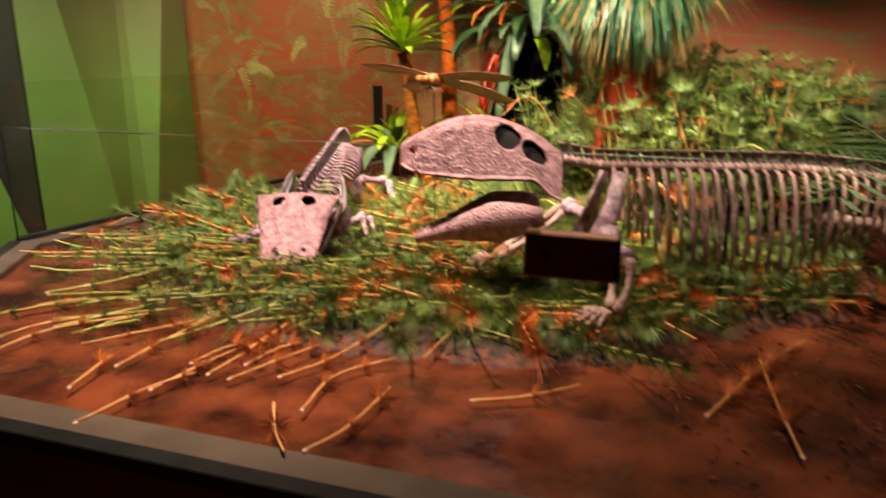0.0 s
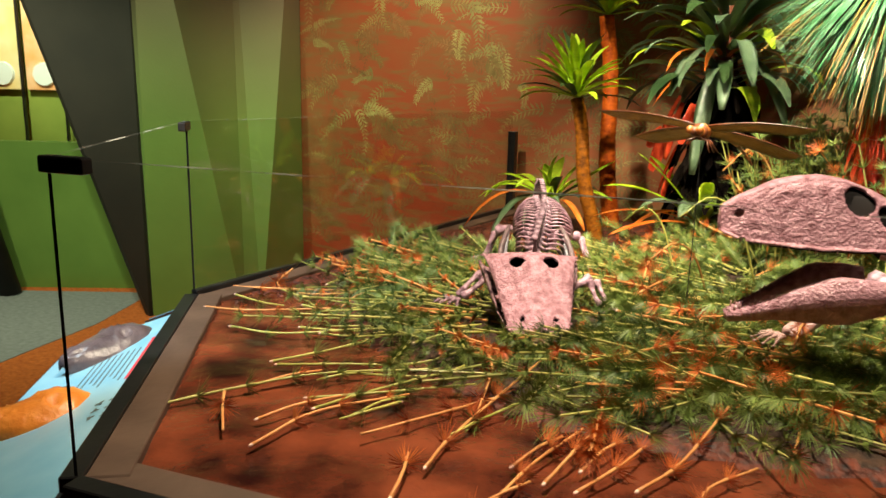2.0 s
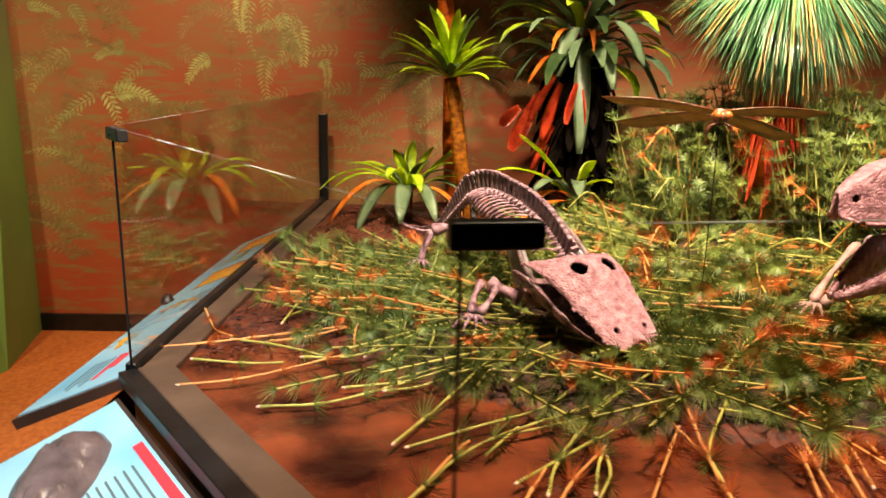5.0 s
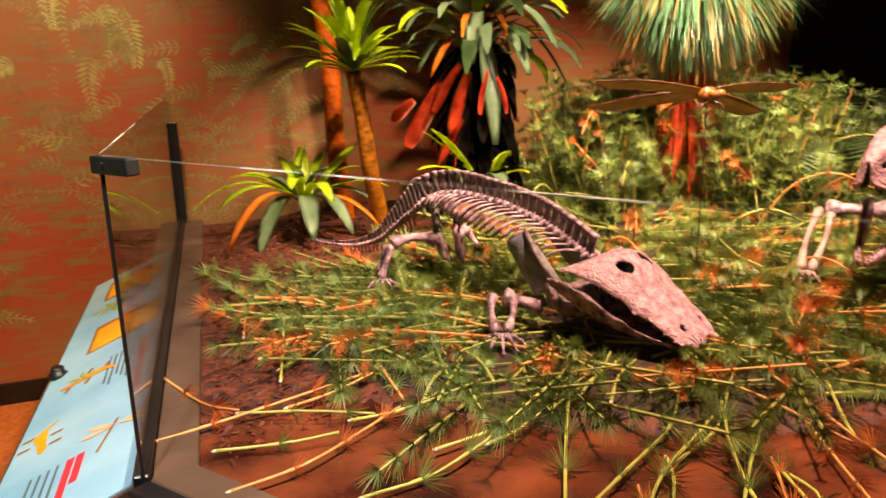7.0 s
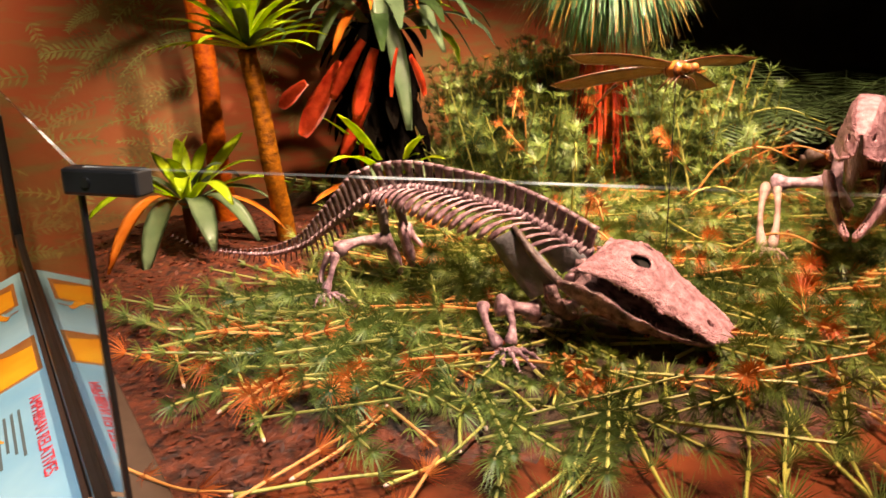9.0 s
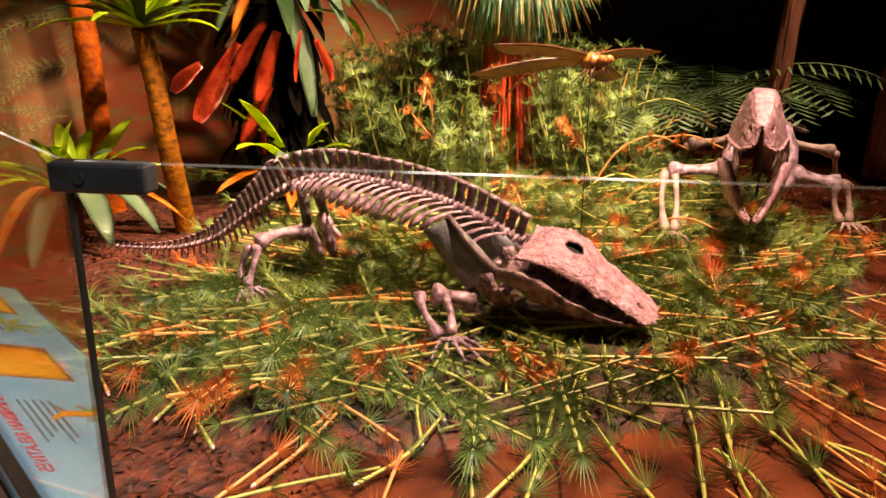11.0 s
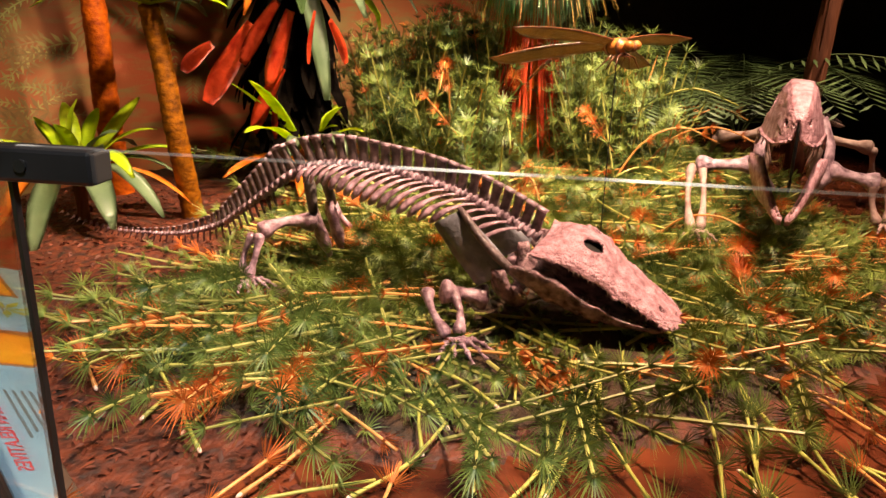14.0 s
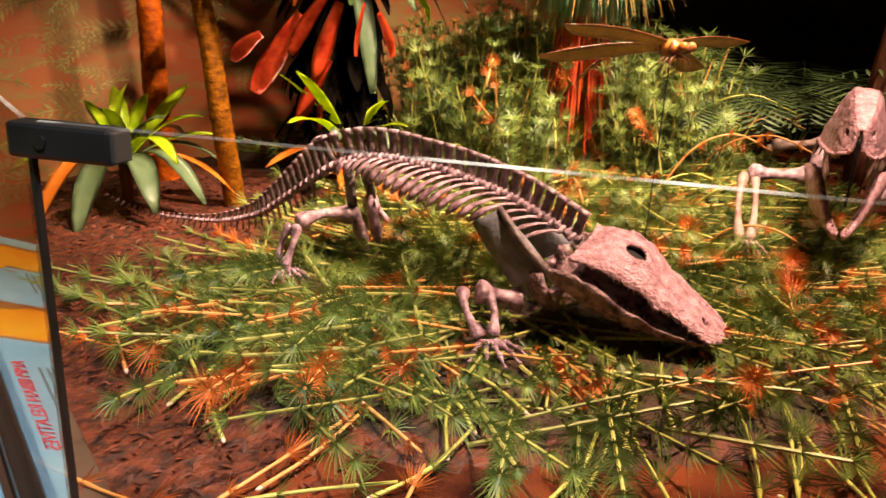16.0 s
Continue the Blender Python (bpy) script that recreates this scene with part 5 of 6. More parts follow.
def rosette(c, leaves, length, width, seed, material, label, dead=2, rise=0, cat="plant"):
    g = random.Random(seed)
    c = Vector(c)
    t = thing("rosette_plant", c, label, cat, "rosette plants")
    for k in range(leaves):
        q = k / leaves
        az = k * 137.5 + g.uniform(-14, 14)
        m = material if q > 0.35 or g.random() < 0.4 else LEAF_GREY
        leaf_part(t, "leaf", m, c + Vector((0, 0, 0.05 + 0.04 * q)), az, 26 + rise + 50 * q + g.uniform(-8, 8), length * g.uniform(0.8, 1.1) * (1 - 0.25 * q), width, (122 - 85 * q - rise) + g.uniform(-10, 10), fold=0.3, twist=g.uniform(-0.3, 0.3))
    for k in range(dead):
        az = 165 + 35 * k + g.uniform(-10, 10)
        leaf_part(t, "dead_leaf", LEAF_ORANGE, c + Vector((0, 0, 0.06)), az, 35, length * 0.95, width * 0.9, 110, fold=0.4)
    return t


lily = rosette((-0.276, 4.346, 0.83), 6, 0.30, 0.060, 3, LIME, "rosette plant with lime leaves and drooping grey-green ones", 0, 20)
bm = bmesh.new()
tube(bm, [(-0.276, 4.346, 0.70), (-0.274, 4.346, 0.79), (-0.276, 4.346, 0.88)], [0.022, 0.02, 0.024], 10)
part("stem", bm, BARK_DARK, lily)
for nm, m, tip, wd, rise in (
    ("leaf", LIME, (0.060, 4.355, 1.120), 0.078, 0.01), ("leaf", LIME, (0.000, 4.080, 0.945), 0.070, 0.06), ("leaf", LIME, (-0.560, 4.470, 1.020), 0.072, 0.05),
    ("leaf", LIME, (-0.300, 4.480, 1.085), 0.064, 0.02), ("leaf", LIME, (-0.120, 4.380, 1.100), 0.062, 0.02), ("leaf", LIME, (-0.620, 4.700, 0.860), 0.078, 0.11),
    ("leaf", LIME, (-0.480, 4.150, 0.990), 0.068, 0.08), ("leaf", LIME, (-0.460, 4.600, 1.000), 0.068, 0.06), ("leaf", LIME, (-0.100, 4.150, 1.040), 0.064, 0.05),
    ("leaf", LIME, (-0.660, 4.420, 0.900), 0.070, 0.09), ("leaf", LIME, (-0.350, 4.050, 0.930), 0.068, 0.09),
    ("drooping_leaf", LEAF_GREY, (-0.602, 4.232, 0.712), 0.098, 0.12), ("drooping_leaf", LEAF_GREY, (-0.456, 4.050, 0.790), 0.094, 0.10), ("drooping_leaf", LEAF_GREY, (-0.300, 3.990, 0.795), 0.084, 0.10),
    ("drooping_leaf", LEAF_GREY, (-0.050, 4.100, 0.860), 0.078, 0.08), ("drooping_leaf", LEAF_GREY, (-0.240, 4.540, 1.060), 0.072, 0.03),
    ("dead_leaf", LEAF_ORANGE, (-0.740, 4.236, 0.765), 0.066, 0.13), ("dead_leaf", LEAF_ORANGE, (-0.140, 4.000, 0.800), 0.052, 0.08),
):
    leaf_to(lily, nm, m, (-0.276, 4.346, 0.875), tip, wd * 0.82, rise)
lime = rosette((0.38, 3.84, 0.82), 5, 0.26, 0.050, 4, LIME, "rosette plant with upright lime-green leaves", 0, 24)
for nm, m, tip, wd, rise in (
    ("leaf", LIME, (0.160, 4.020, 1.180), 0.062, 0.03), ("leaf", LIME, (0.066, 3.880, 1.206), 0.060, 0.03), ("leaf", LIME, (-0.10, 3.80, 1.055), 0.060, 0.06),
    ("leaf", LIME, (0.34, 3.66, 1.10), 0.062, 0.04), ("leaf", LIME, (0.52, 3.74, 1.09), 0.064, 0.04), ("leaf", LIME, (0.625, 3.80, 1.02), 0.075, 0.07),
    ("leaf", LIME, (0.40, 3.60, 1.00), 0.060, 0.05), ("leaf", LEAF_GREY, (0.05, 3.72, 0.96), 0.060, 0.08), ("leaf", LEAF_GREY, (0.20, 3.58, 0.95), 0.066, 0.09),
    ("dead_leaf", LEAF_ORANGE, (0.02, 3.74, 0.86), 0.050, 0.08), ("dead_leaf", LEAF_ORANGE, (-0.12, 3.88, 0.90), 0.050, 0.05), ("dead_leaf", LEAF_ORANGE, (-0.10, 3.60, 0.86), 0.050, 0.04),
):
    leaf_to(lime, nm, m, (0.38, 3.84, 0.87), tip, wd, rise)


def brush_tree(c):
    """A stout trunk under a hanging skirt of thin needles."""
    g = random.Random(8)
    c = Vector(c)
    t = thing("brush_tree", (c.x, c.y, ground_z(c.x, c.y)), "stout tree with a hanging skirt of thin green needles", "tree")
    gz = ground_z(c.x, c.y)
    bm = bmesh.new()
    tube(bm, [(c.x, c.y, gz - 0.05), (c.x, c.y, gz + 0.12), (c.x, c.y, gz + 0.17)], [0.062, 0.055, 0.05], 14)
    part("bare_trunk", bm, YELLOW_WOOD, t, "yellow bare wood low on the trunk")
    bm = bmesh.new()
    tube(bm, [(c.x, c.y, gz + 0.15), (c.x, c.y, gz + 0.3), (c.x, c.y, 1.6), (c.x, c.y, 1.95)], [0.07, 0.085, 0.085, 0.07], 14)
    part("trunk", bm, BARK_ORANGE, t, "orange fibrous bark")
    for nm, m, n, lo, hi in (("needles", BRUSH, 3000, 0.40, 0.52), ("dry_needles", BRUSH_DRY, 420, 0.46, 0.58)):
        bm = bmesh.new()
        for k in range(n):
            az, q = g.uniform(0, 360), g.random()
            el = -86 + 62 * q ** 1.3
            blade(bm, (c.x + 0.05 * math.cos(radians(az)), c.y + 0.05 * math.sin(radians(az)), 1.86 + 0.12 * q), az, el, g.uniform(lo, hi), 0.0042, g.uniform(6, 26), 5, 0.3, tip=0.2)
        part(nm, bm, m, t)
    bm = bmesh.new()
    for k in range(260):
        az = g.uniform(0, 360)
        x, y = c.x + 0.082 * math.cos(radians(az)), c.y + 0.082 * math.sin(radians(az))
        blade(bm, (x, y, g.uniform(1.15, 1.5)), az, -75, g.uniform(0.15, 0.30), 0.007, 12, 3, 0.3)
    tagged(part("bark_fringe", bm, LEAF_RED, t, "reddish hanging fibres"), kind="stuff")
    return t


brush_tree((0.745, 3.055, 1.4))


def old_trunk(base, top, r, label, name="tree_trunk"):
    t = thing(name, base, label, "tree trunk", "tree trunks")
    a, b = Vector(base), Vector(top)
    bm = bmesh.new()
    tube(bm, [a.lerp(b, i / 10) for i in range(11)], [r * (1.25 - 0.3 * i / 10 + 0.04 * (i % 2)) for i in range(11)], 14)
    part("bark", bm, BARK_DARK, t)
    g = random.Random(9)
    bm = bmesh.new()
    for k in range(26):
        an = g.uniform(0, 6.28)
        o = Vector((math.cos(an), math.sin(an), 0)) * r * 1.08
        q = g.uniform(0, 0.8)
        tube(bm, [a.lerp(b, q) + o, a.lerp(b, q + 0.1) + o * 1.06, a.lerp(b, min(1, q + 0.24)) + o * 1.0], [r * 0.10, r * 0.16, r * 0.07], 5)
    part("split_bark", bm, BARK_DARK, t)
    return t


old_trunk((1.45, 1.98, 0.74), (1.62, 1.86, 2.6), 0.036, "slender dark brown tree trunk with split bark")
old_trunk((1.9, 1.35, 0.74), (2.05, 1.25, 2.6), 0.09, "reddish brown tree trunk at the dark end of the diorama")


# ---- ferns at the dark end ----


def fern(c, seed, n=9, length=0.55):
    g = random.Random(seed)
    c = Vector(c)
    t = thing("fern", c, "dark green fern with arching divided fronds", "fern", "ferns")
    for k in range(n):
        az = radians(k * 360 / n + g.uniform(-15, 15))
        bm = bmesh.new()
        L = length * g.uniform(0.8, 1.15)
        p, e = Vector(c), radians(70)
        pts = []
        for i in range(15):
            d = Vector((math.cos(az) * math.cos(e), math.sin(az) * math.cos(e), math.sin(e)))
            pts.append((p.copy(), d))
            p += d * L / 14
            e -= radians(7.5)
        tube(bm, [q for q, _ in pts], [0.004 - 0.0002 * i for i in range(15)], 5)
        sd = Vector((-math.sin(az), math.cos(az), 0))
        for i, (q, d) in enumerate(pts[2:], 2):
            w = 0.13 * L / 0.55 * math.sin(math.pi * (0.12 + 0.86 * i / 15)) ** 0.8
            for sg in (1, -1):
                o = sd * sg * w + d * w * 0.35 - Vector((0, 0, w * 0.15))
                for jj in (0.0, 0.5):
                    b0 = q + d * L / 14 * jj
                    bm.faces.new([bm.verts.new(v) for v in (b0, b0 + o * 0.5 + d * 0.009, b0 + o, b0 + o * 0.5 - d * 0.006)])
        part("frond", bm, FERN_DARK, t)
    return t


for k, (x, y) in enumerate(((1.35, 2.75), (1.75, 2.45), (1.6, 3.1), (2.1, 2.9), (2.2, 2.2), (2.4, 2.6), (1.15, 3.55), (2.0, 3.5))):
    fern((x, y, ground_z(x, y) - 0.02 + 0.10 * (k % 3)), 30 + k, 10, 1.15 if k in (1, 3, 4) else 0.62)

# ---- whorled stems ----


def whorl_arrays(rg, p, d, size, n, cone, width=0.0026):
    """Needle strips of one whorl as vertex and face lists."""
    d = d.normalized()
    a = d.orthogonal().normalized()
    b = d.cross(a)
    vs, fs = [], []
    for k in range(n):
        an = 2 * math.pi * (k + rg.uniform(-0.3, 0.3)) / n
        r = math.cos(an) * a + math.sin(an) * b
        tg = -math.sin(an) * a + math.cos(an) * b
        L = size * rg.uniform(0.7, 1.15)
        c = cone + rg.uniform(-0.2, 0.2)
        m1 = p + (r * 0.5 + d * 0.5 * c) * L
        m2 = p + (r * 0.95 + d * 1.15 * c) * L - Vector((0, 0, 0.16 * L))
        o = len(vs)
        vs += [p + r * 0.003 - tg * width * 0.5, p + r * 0.003 + tg * width * 0.5, m1 - tg * width * 0.5, m1 + tg * width * 0.5, m2]
        fs += [(o, o + 1, o + 3, o + 2), (o + 2, o + 3, o + 4)]
    return vs, fs


def stuff(name, vs, fs, material, label, category):
    me = bpy.data.meshes.new(name)
    me.from_pydata(vs, [], fs)
    me.materials.append(material)
    ob = new(name, me)
    return tagged(ob, label, category, kind="stuff")


WHORLS = {}


def whorl_mesh(kind, k):
    """A few shared whorl meshes that point along z."""
    if (kind, k) not in WHORLS:
        rg = random.Random(k * 7 + len(kind))
        n, size = 30, 0.047 if kind == "green" else 0.036
        vs = [Vector((math.cos(6.2832 * i / n), math.sin(6.2832 * i / n), 0)) * 0.0058 for i in range(n)]
        fs = []
        for i in range(n):
            an = 6.2832 * (i + 0.5 + rg.uniform(-0.25, 0.25)) / n
            r, tg = Vector((math.cos(an), math.sin(an), 0)), Vector((-math.sin(an), math.cos(an), 0))
            L, cn = size * rg.uniform(0.7, 1.15), 0.55 + rg.uniform(-0.2, 0.2)
            m1 = r * 0.55 * L + Vector((0, 0, 0.5 * cn * L))
            o = len(vs)
            vs += [m1 - tg * 0.0010, m1 + tg * 0.0010, r * L + Vector((0, 0, 1.05 * cn * L))]
            fs += [(i, (i + 1) % n, o + 1, o), (o, o + 1, o + 2)]
        me = bpy.data.meshes.new("whorl")
        me.from_pydata(vs, [], fs)
        me.materials.append(NEEDLE if kind == "green" else NEEDLE_DRY)
        WHORLS[kind, k] = me
    return WHORLS[kind, k]


STEM_SEED = random.Random(77)


def horsetail(pts, kind="green", r=0.0038, whorls=True, lift=0.02, step=0.105):
    """A prostrate jointed stem through plan points, with a whorl of needles at each joint."""
    rg = STEM_SEED
    p3 = [Vector((x, y, ground_z(x, y) + lift + (0.004 * i if i else 0))) for i, (x, y) in enumerate(pts)]
    if len(p3) == 2:
        p3.insert(1, p3[0].lerp(p3[1], 0.5) + Vector((rg.uniform(-.012, .012), rg.uniform(-.012, .012), 0.008)))
    length = sum((b - a).length for a, b in zip(p3, p3[1:]))
    n = max(3, int(length / 0.03))
    path = catmull(p3, n)
    t = thing("horsetail_stem", path[0], "green jointed stem with needle whorls lying on the ground" if kind == "green" else "dry orange jointed stem with withered needle tufts", "stem", "horsetail stems")
    bm = bmesh.new()
    every = max(2, round(step / 0.03))
    tube(bm, path, [r * (1.28 if i % every == 0 else 1.0) * (1 - 0.25 * i / n) for i in range(n + 1)], 7)
    part("stalk", bm, STEM_GREEN if kind == "green" else STEM_DRY, t)
    bm = bmesh.new()
    d = (path[0] - path[1]).normalized()
    tube(bm, [path[0] - d * 0.002, path[0] + d * 0.006, path[0] + d * 0.010], [r * 1.05, r * 1.0, r * 0.55], 7)
    part("cut_end", bm, STEM_TIP, t, "pale pinkish cut end")
    if whorls:
        for i in range(every, n, every):
            w = new("whorl", whorl_mesh(kind, rg.randrange(4)))
            w.parent = t
            dd = (path[i + 1 if i < n else i] - path[i - 1])
            w.matrix_basis = Matrix.Translation(path[i] - path[0]) @ dd.to_track_quat("Z", "Y").to_matrix().to_4x4() @ Matrix.Rotation(rg.uniform(0, 6.28), 4, "Z") @ Matrix.Scale(rg.uniform(0.85, 1.4), 4)
    return t


# stems out on the mud, seen singly
horsetail([(-1.46, 3.37), (-1.47, 3.16), (-1.44, 3.06)], "dry")
horsetail([(-1.63, 3.09), (-1.44, 3.04), (-1.13, 2.96)], "dry")
horsetail([(-1.57, 2.94), (-1.45, 2.86), (-1.36, 2.8)], "green")
horsetail([(-1.63, 2.79), (-1.46, 2.76), (-1.19, 2.79)], "dry")
horsetail([(-1.48, 2.59), (-1.28, 2.55), (-0.83, 2.55)], "green")
horsetail([(-1.26, 2.61), (-1.14, 2.57), (-1.06, 2.56)], "green")
horsetail([(-1.44, 3.06), (-1.25, 2.81)], "green")
horsetail([(-1.22, 3.3), (-1.02, 3.29), (-0.92, 3.27)], "green")
horsetail([(-0.73, 3.41), (-0.8, 3.15), (-0.95, 2.87)], "dry")
horsetail([(-0.68, 3.54), (-0.76, 3.14)], "green")
horsetail([(-1.09, 2.96), (-1.16, 2.81)], "dry")
horsetail([(-1.25, 2.26), (-1.08, 2.27), (-0.87, 2.29), (-0.7, 2.35)], "green")
horsetail([(-0.89, 2.5), (-0.68, 2.55)], "green")
horsetail([(-0.99, 2.24), (-1.12, 2.16)], "green")
horsetail([(-0.76, 2.51), (-0.66, 2.26), (-0.7, 1.98)], "dry")
horsetail([(-0.66, 2.08), (-0.82, 1.96), (-0.96, 1.85)], "dry")
horsetail([(-0.89, 2.05), (-1.02, 1.92)], "green")
horsetail([(-1.12, 2.04), (-0.89, 2.11), (-0.7, 2.15)], "green")
horsetail([(-0.5, 2.09), (-0.67, 1.98), (-0.76, 1.86)], "green")
horsetail([(-1.17, 3.46), (-1.07, 3.59)], "dry")
horsetail([(-1.27, 3.14), (-1.04, 3.44)], "green")
horsetail([(-0.79, 2.82), (-0.78, 2.62)], "dry")
horsetail([(-1.14, 2.77), (-1.0, 2.82)], "green")
horsetail([(-0.2, 2.5), (-0.06, 2.27)], "dry")
horsetail([(-1.23, 3.2), (-1.1, 3.19), (-0.95, 3.19)], "green")
horsetail([(-1.35, 3.0), (-1.24, 2.97), (-1.13, 2.95)], "dry")
horsetail([(-0.66, 3.53), (-0.78, 3.15), (-0.84, 3.01), (-0.94, 2.83)], "dry")
horsetail([(-0.76, 3.72), (-0.87, 3.51)], "dry")
horsetail([(-1.3, 2.83), (-1.19, 2.78), (-1.07, 2.75)], "green")
horsetail([(-1.07, 2.75), (-1.01, 2.82), (-1.02, 2.92)], "green")
horsetail([(-1.18, 2.54), (-1.07, 2.53), (-0.84, 2.52)], "green")
horsetail([(-0.99, 2.68), (-0.93, 2.77), (-0.88, 2.91)], "green")
horsetail([(-0.88, 2.43), (-0.68, 2.48)], "green")
horsetail([(-1.04, 2.22), (-0.83, 2.21), (-0.73, 2.24)], "green")
horsetail([(-0.74, 2.7), (-0.96, 2.65)], "green")
horsetail([(-1.5, 1.98), (-1.32, 2.09), (-1.11, 2.2), (-0.8, 2.23)], "green")
horsetail([(-1.09, 1.98), (-0.99, 2.08), (-0.76, 2.22), (-0.48, 2.3)], "green")
horsetail([(-1.19, 1.8), (-1.08, 1.95), (-0.87, 2.08)], "dry")
horsetail([(-1.34, 2.08), (-1.27, 1.85)], "dry")
horsetail([(-0.81, 1.72), (-0.75, 1.88), (-0.52, 2.25)], "dry")
horsetail([(-0.63, 1.74), (-0.51, 1.88)], "dry")
horsetail([(-0.57, 1.68), (-0.37, 1.97)], "dry")
horsetail([(-1.27, 2.29), (-1.09, 2.41), (-0.88, 2.54)], "green")
horsetail([(-0.49, 1.73), (-0.38, 1.86)], "dry")
horsetail([(0.15, 2.28), (0.09, 2.04), (-0.05, 1.76)], "dry")
horsetail([(0.07, 1.53), (0.19, 1.54), (0.32, 1.6)], "dry")
horsetail([(-0.38, 1.53), (-0.35, 1.4), (-0.31, 1.3)], "dry")
horsetail([(-0.31, 1.5), (-0.26, 1.66), (-0.12, 1.76)], "dry")
horsetail([(-0.39, 1.66), (-0.27, 1.78), (-0.11, 1.98)], "dry")
horsetail([(-0.87, 1.6), (-0.85, 1.78)], "dry")
horsetail([(-0.78, 1.44), (-0.69, 1.6), (-0.6, 1.67)], "dry")
horsetail([(-1.21, 1.92), (-1.04, 2.06)], "dry")
horsetail([(0.57, 1.46), (0.78, 1.7), (0.97, 1.87)], "dry")
horsetail([(-0.27, 1.32), (-0.2, 1.41), (-0.12, 1.58)], "dry")
horsetail([(-0.68, 1.6), (-0.58, 1.76), (-0.46, 1.91)], "dry")
horsetail([(-1.28, 2.12), (-1.12, 2.23)], "dry")
horsetail([(-1.00, 1.95), (-0.88, 2.07)])
horsetail([(-0.51, 1.65), (-0.33, 1.85)], "dry")
horsetail([(0.70, 1.30), (0.80, 1.75)], "dry")
horsetail([(0.01, 2.33), (0.03, 2.04)], lift=0.06)
horsetail([(0.46, 2.85), (0.20, 2.60), (0.05, 2.45)], lift=0.10)
horsetail([(-0.25, 2.60), (0.05, 2.30)], "dry", lift=0.07)
horsetail([(-0.45, 2.15), (-0.15, 2.30), (0.1, 2.28)], lift=0.06)
horsetail([(0.10, 3.05), (-0.15, 2.75)], "dry", lift=0.09)


def arching_stem(x, y, az, reach, rise, kind):
    """A thin bent stalk that rises from the plants and hangs over."""
    z = ground_z(x, y)
    d = Vector((math.cos(radians(az)), math.sin(radians(az)), 0))
    p = Vector((x, y, z))
    t = thing("arching_stalk", p, "thin pale arching stalk among the green plants", "stalk", "arching stalks")
    bm = bmesh.new()
    tube(bm, catmull([p, p + d * reach * 0.3 + Vector((0, 0, rise * 0.75)), p + d * reach * 0.65 + Vector((0, 0, rise)), p + d * reach + Vector((0, 0, rise * 0.8))], 14), [0.0042 - 0.0001 * i for i in range(15)], 7)
    part("stalk", bm, STEM_GREEN if kind == "green" else STEM_DRY, t)
    for k in range(3):
        w = new("whorl", whorl_mesh(kind, k))
        w.parent = t
        w.matrix_basis = Matrix.Translation(d * reach * (0.35 + 0.25 * k) + Vector((0, 0, rise * (0.8, 1.0, 0.92)[k]))) @ d.to_track_quat("Z", "Y").to_matrix().to_4x4()
    return t


for x, y, az, reach, rise, kind in ((0.25, 2.75, -60, 0.35, 0.22, "green"), (0.45, 2.60, -95, 0.42, 0.20, "green"), (0.60, 2.70, -70, 0.40, 0.26, "dry"), (0.15, 2.95, -150, 0.30, 0.24, "dry"), (0.35, 3.05, 200, 0.36, 0.34, "green"), (0.80, 2.62, -100, 0.45, 0.24, "dry"), (0.10, 3.2, 170, 0.22, 0.30, "green"), (0.95, 2.75, -80, 0.50, 0.30, "green"), (0.55, 3.3, 190, 0.30, 0.42, "dry"), (0.30, 2.50, -120, 0.36, 0.14, "dry"), (-0.05, 3.0, 250, 0.25, 0.18, "dry"), (1.1, 2.55, -60, 0.4, 0.25, "dry")):
    arching_stem(x, y, az, reach, rise, kind)

# the joined mat of stems and needles on the bank
rg = random.Random(21)
gv, gf, dv, df, sv, sf, ov, of_ = [], [], [], [], [], [], [], []


def add(vs, fs, V, F):
    o = len(V)
    V.extend(vs)
    F.extend(tuple(i + o for i in f) for f in fs)


def stick(p, q, r, V, F):
    d = (q - p).normalized()
    a = d.orthogonal().normalized()
    b = d.cross(a)
    vs = [c + r * k * (math.cos(t) * a + math.sin(t) * b) for c, k in ((p, 1), (q, 0.75)) for t in (0, 1.256, 2.513, 3.77, 5.027)]
    add(vs, [(j, (j + 1) % 5, 5 + (j + 1) % 5, 5 + j) for j in range(5)] + [(4, 3, 2, 1, 0), (5, 6, 7, 8, 9)], V, F)


def keep_clear(x, y):
    """Thin out under the skulls, so that they stay in view."""
    return (-1.0 < x < -0.32 and 2.34 < y < 2.88 and x > -0.72 - 0.5 * abs(y - 2.60)) or math.hypot(x + 0.82, y - 2.80) < 0.15 or math.hypot(x + 0.77, y - 2.82) < 0.10 or math.hypot(x + 0.70, y - 3.42) < 0.14 or math.hypot(x + 0.64, y - 2.88) < 0.06 or math.hypot(x - 0.22, y - 2.35) < 0.08


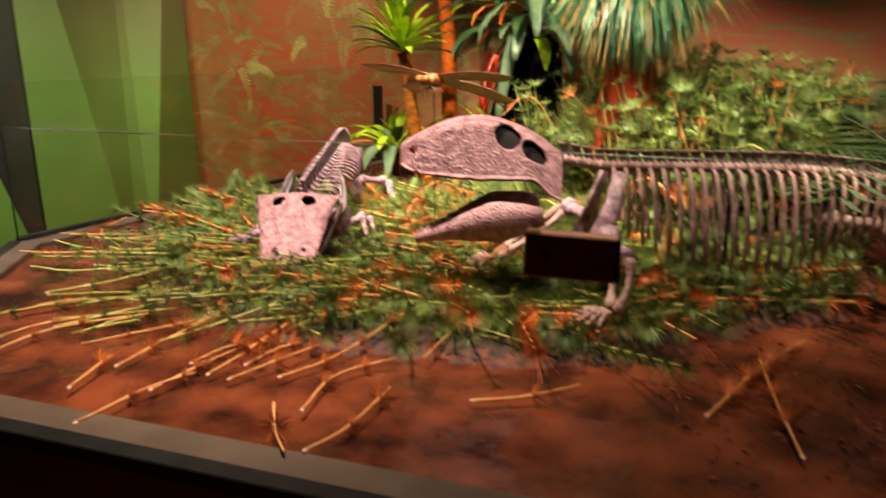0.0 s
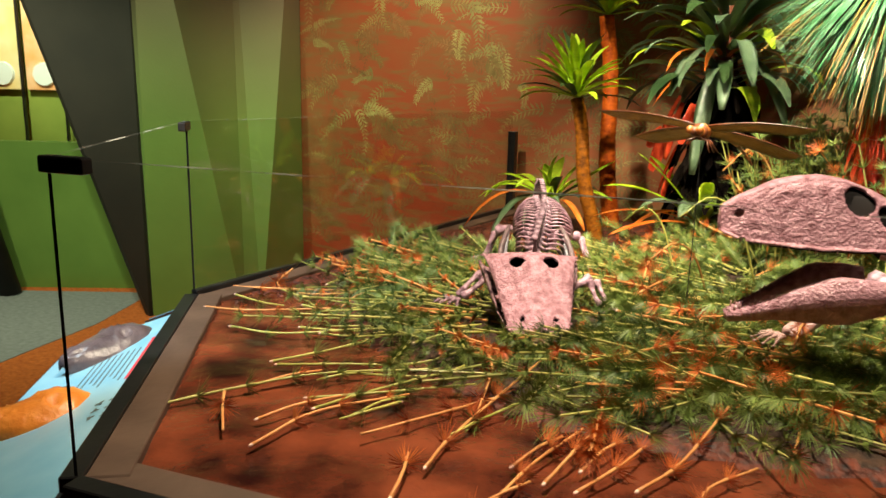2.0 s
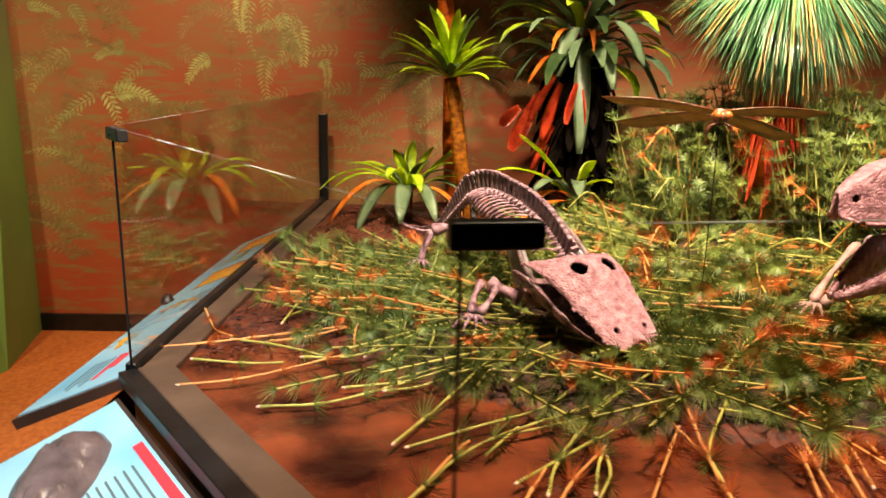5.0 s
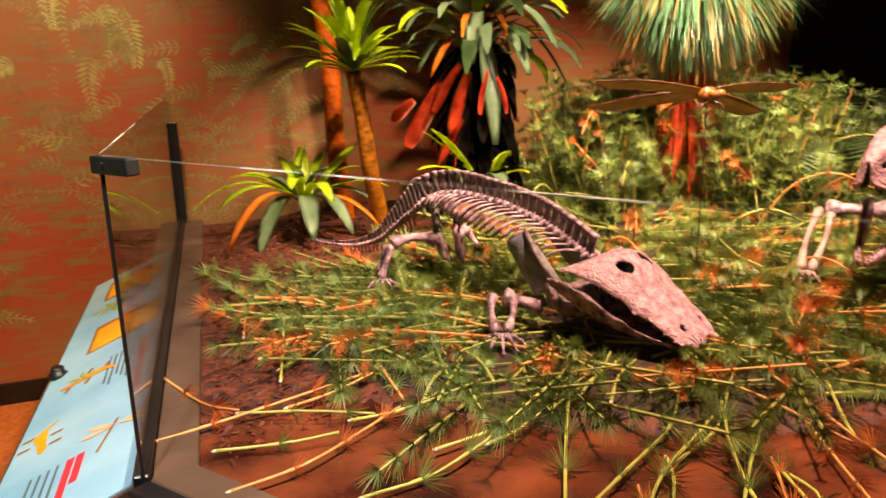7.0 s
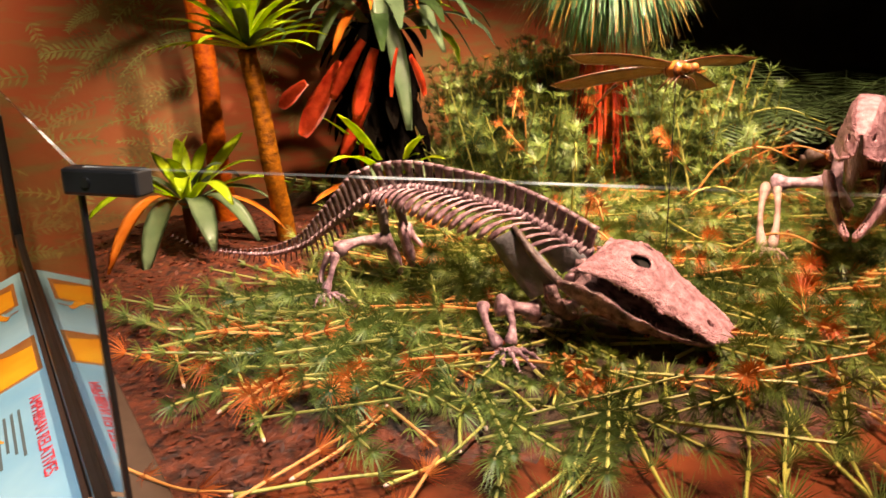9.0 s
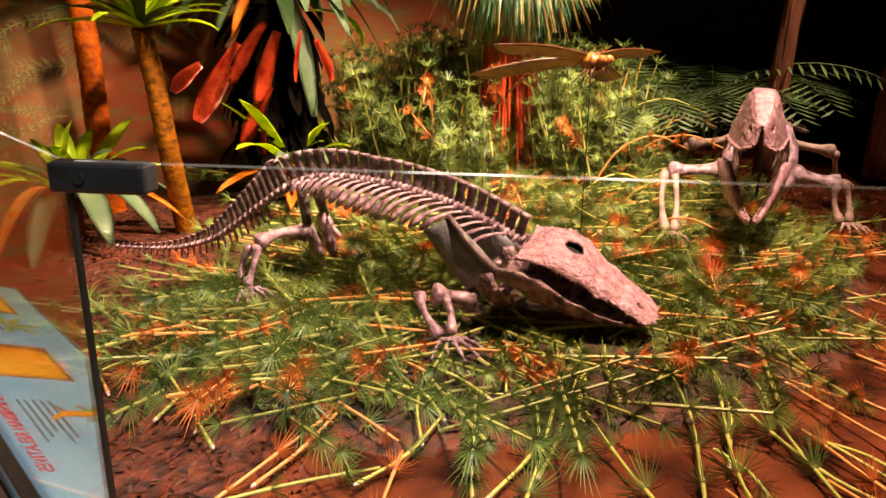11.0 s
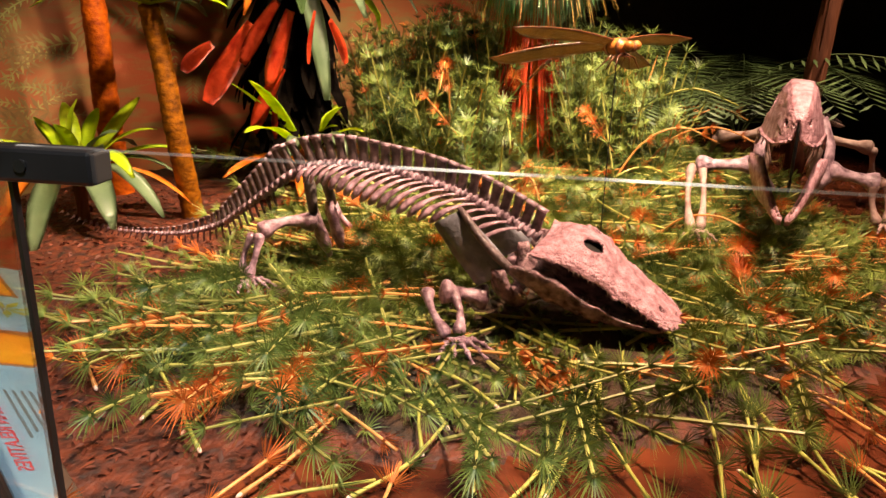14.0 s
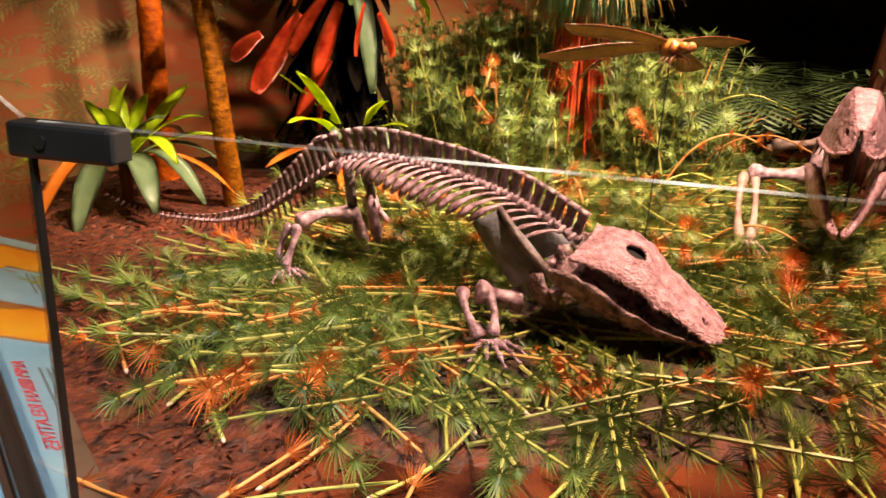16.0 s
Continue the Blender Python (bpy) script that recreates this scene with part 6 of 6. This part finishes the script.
count = 0
while count < 2100:
    x, y = rg.uniform(-1.45, 1.9), rg.uniform(1.4, 4.2)
    bk = bank(x, y)
    if not inside(x, y, 0.16) or rg.random() > bk or (y > 3.55 and x < 0.5) or (x < -0.55 and y > 3.75):
        continue
    count += 1
    hill = smooth01((ground_z(x, y) - 0.80) / 0.12)
    up = hill > rg.random() * 0.9 and math.hypot(x - 0.48, y - 2.95) > 0.18
    az = rg.uniform(0, 6.283) if up else math.atan2(y - 3.1, x - 0.35) + rg.gauss(0, 0.95)
    el = radians(rg.uniform(35, 88)) if up else radians(rg.uniform(0, 16))
    L = rg.uniform(0.2, 0.5) if up else rg.uniform(0.18, 0.42)
    low = keep_clear(x, y)
    p = Vector((x, y, ground_z(x, y) + (rg.uniform(0.0, 0.02) if low else rg.uniform(0.004, 0.036))))
    d = Vector((math.cos(az) * math.cos(el), math.sin(az) * math.cos(el), math.sin(el)))
    q = p + d * L
    q.z = max(q.z, ground_z(q.x, q.y) + 0.01)
    if not inside(q.x, q.y, 0.12) or keep_clear(q.x, q.y) or (bank(q.x, q.y) < 0.3 and rg.random() < 0.8):
        continue
    dry = rg.random() < (0.04 if up else 0.17)
    stick(p, q, rg.uniform(0.0030, 0.0050), *((ov, of_) if dry else (sv, sf)))
    n = max(2, int(L / rg.uniform(0.044, 0.070)))
    for i in range(1, n + 1):
        c = p.lerp(q, i / n)
        sz = rg.uniform(0.033, 0.058) * (0.5 if low else 1)
        vs, fs = whorl_arrays(rg, c, q - p, sz, 26, rg.uniform(0.3, 0.8), 0.0021)
        add(vs, fs, *((dv, df) if dry and rg.random() < 0.8 else (gv, gf)))
# taller upright plants on the rise at the back
for k in range(620):
    x, y = rg.uniform(0.15, 1.7), rg.uniform(2.45, 3.7)
    if ground_z(x, y) < 0.80 or math.hypot(x - 0.70, y - 3.04) < 0.10 or math.hypot(x - 0.48, y - 2.95) < 0.20:
        continue
    p = Vector((x, y, ground_z(x, y)))
    q = p + Vector((rg.uniform(-0.16, 0.16), rg.uniform(-0.16, 0.16), rg.uniform(0.16, 0.50)))
    dry = rg.random() < 0.09
    stick(p, q, rg.uniform(0.003, 0.0045), *((ov, of_) if dry else (sv, sf)))
    n = rg.randint(4, 7)
    for i in range(1, n + 1):
        vs, fs = whorl_arrays(rg, p.lerp(q, i / n), q - p, rg.uniform(0.042, 0.072), 18, rg.uniform(0.2, 0.7), 0.0036)
        add(vs, fs, *((dv, df) if dry and rg.random() < 0.2 else (gv, gf)))
# low tufts that close the mat
for k in range(3600):
    x, y = rg.uniform(-1.35, 1.9), rg.uniform(1.45, 4.0)
    if not inside(x, y, 0.16) or rg.random() > bank(x, y) ** 2 or (y > 3.5 and x < 0.4) or (x < -0.5 and y > 3.7):
        continue
    hill = smooth01((ground_z(x, y) - 0.80) / 0.12)
    c = Vector((x, y, ground_z(x, y) + rg.uniform(0.0, 0.02) * (0.3 if keep_clear(x, y) else 1) + hill * rg.uniform(0, 0.12)))
    d = Vector((rg.uniform(-1, 1), rg.uniform(-1, 1), rg.uniform(0.3, 1.2)))
    vs, fs = whorl_arrays(rg, c, d, rg.uniform(0.025, 0.05) * (0.6 if keep_clear(x, y) else 1), 20, rg.uniform(0.2, 0.7), 0.0022)
    add(vs, fs, *((dv, df) if rg.random() < 0.10 else (gv, gf)))
stuff("needle_mat", gv, gf, NEEDLE, "dense mat of green needle whorls on the bank", "foliage")
stuff("dry_needle_mat", dv, df, NEEDLE_DRY, "withered orange needle tufts among the green", "foliage")
stuff("stem_mat", sv, sf, mat("thin_green_stem", (0.22, 0.24, 0.045), (0.60, 0.55, 0.17), 9, 0.42, bump=0.2, island=0.5), "many thin green jointed stems lying crosswise", "stems")
stuff("dry_stem_mat", ov, of_, STEM_DRY, "scattered dry orange stems on the bank", "stems")

# leaf litter on the soil by the rail
lv, lf = [], []
for k in range(9000):
    far = k % 4 == 0
    x, y = (rg.uniform(0.5, 2.4), rg.uniform(1.0, 2.7)) if far else (rg.uniform(-1.65, 0.2), rg.uniform(2.9, 5.0))
    if not inside(x, y, 0.13) or not far and bank(x, y) > 0.9 and y < 3.6:
        continue
    a, s = rg.uniform(0, 6.28), rg.uniform(0.003, 0.014)
    c = Vector((x, y, ground_z(x, y) + 0.004))
    e, f2 = Vector((math.cos(a), math.sin(a), rg.uniform(-.3, .6))), Vector((-math.sin(a), math.cos(a), rg.uniform(-.6, .6)))
    add([c - e * s, c - f2 * s * 0.4, c + e * s, c + f2 * s * 0.4 + Vector((0, 0, 0.003))], [(0, 1, 2, 3)], lv, lf)
stuff("leaf_litter", lv, lf, mat("litter", (0.03, 0.006, 0.003), (0.20, 0.036, 0.010), 9, 0.7, bump=0, island=0.5), "red-brown crumbled leaf litter on the soil", "litter")
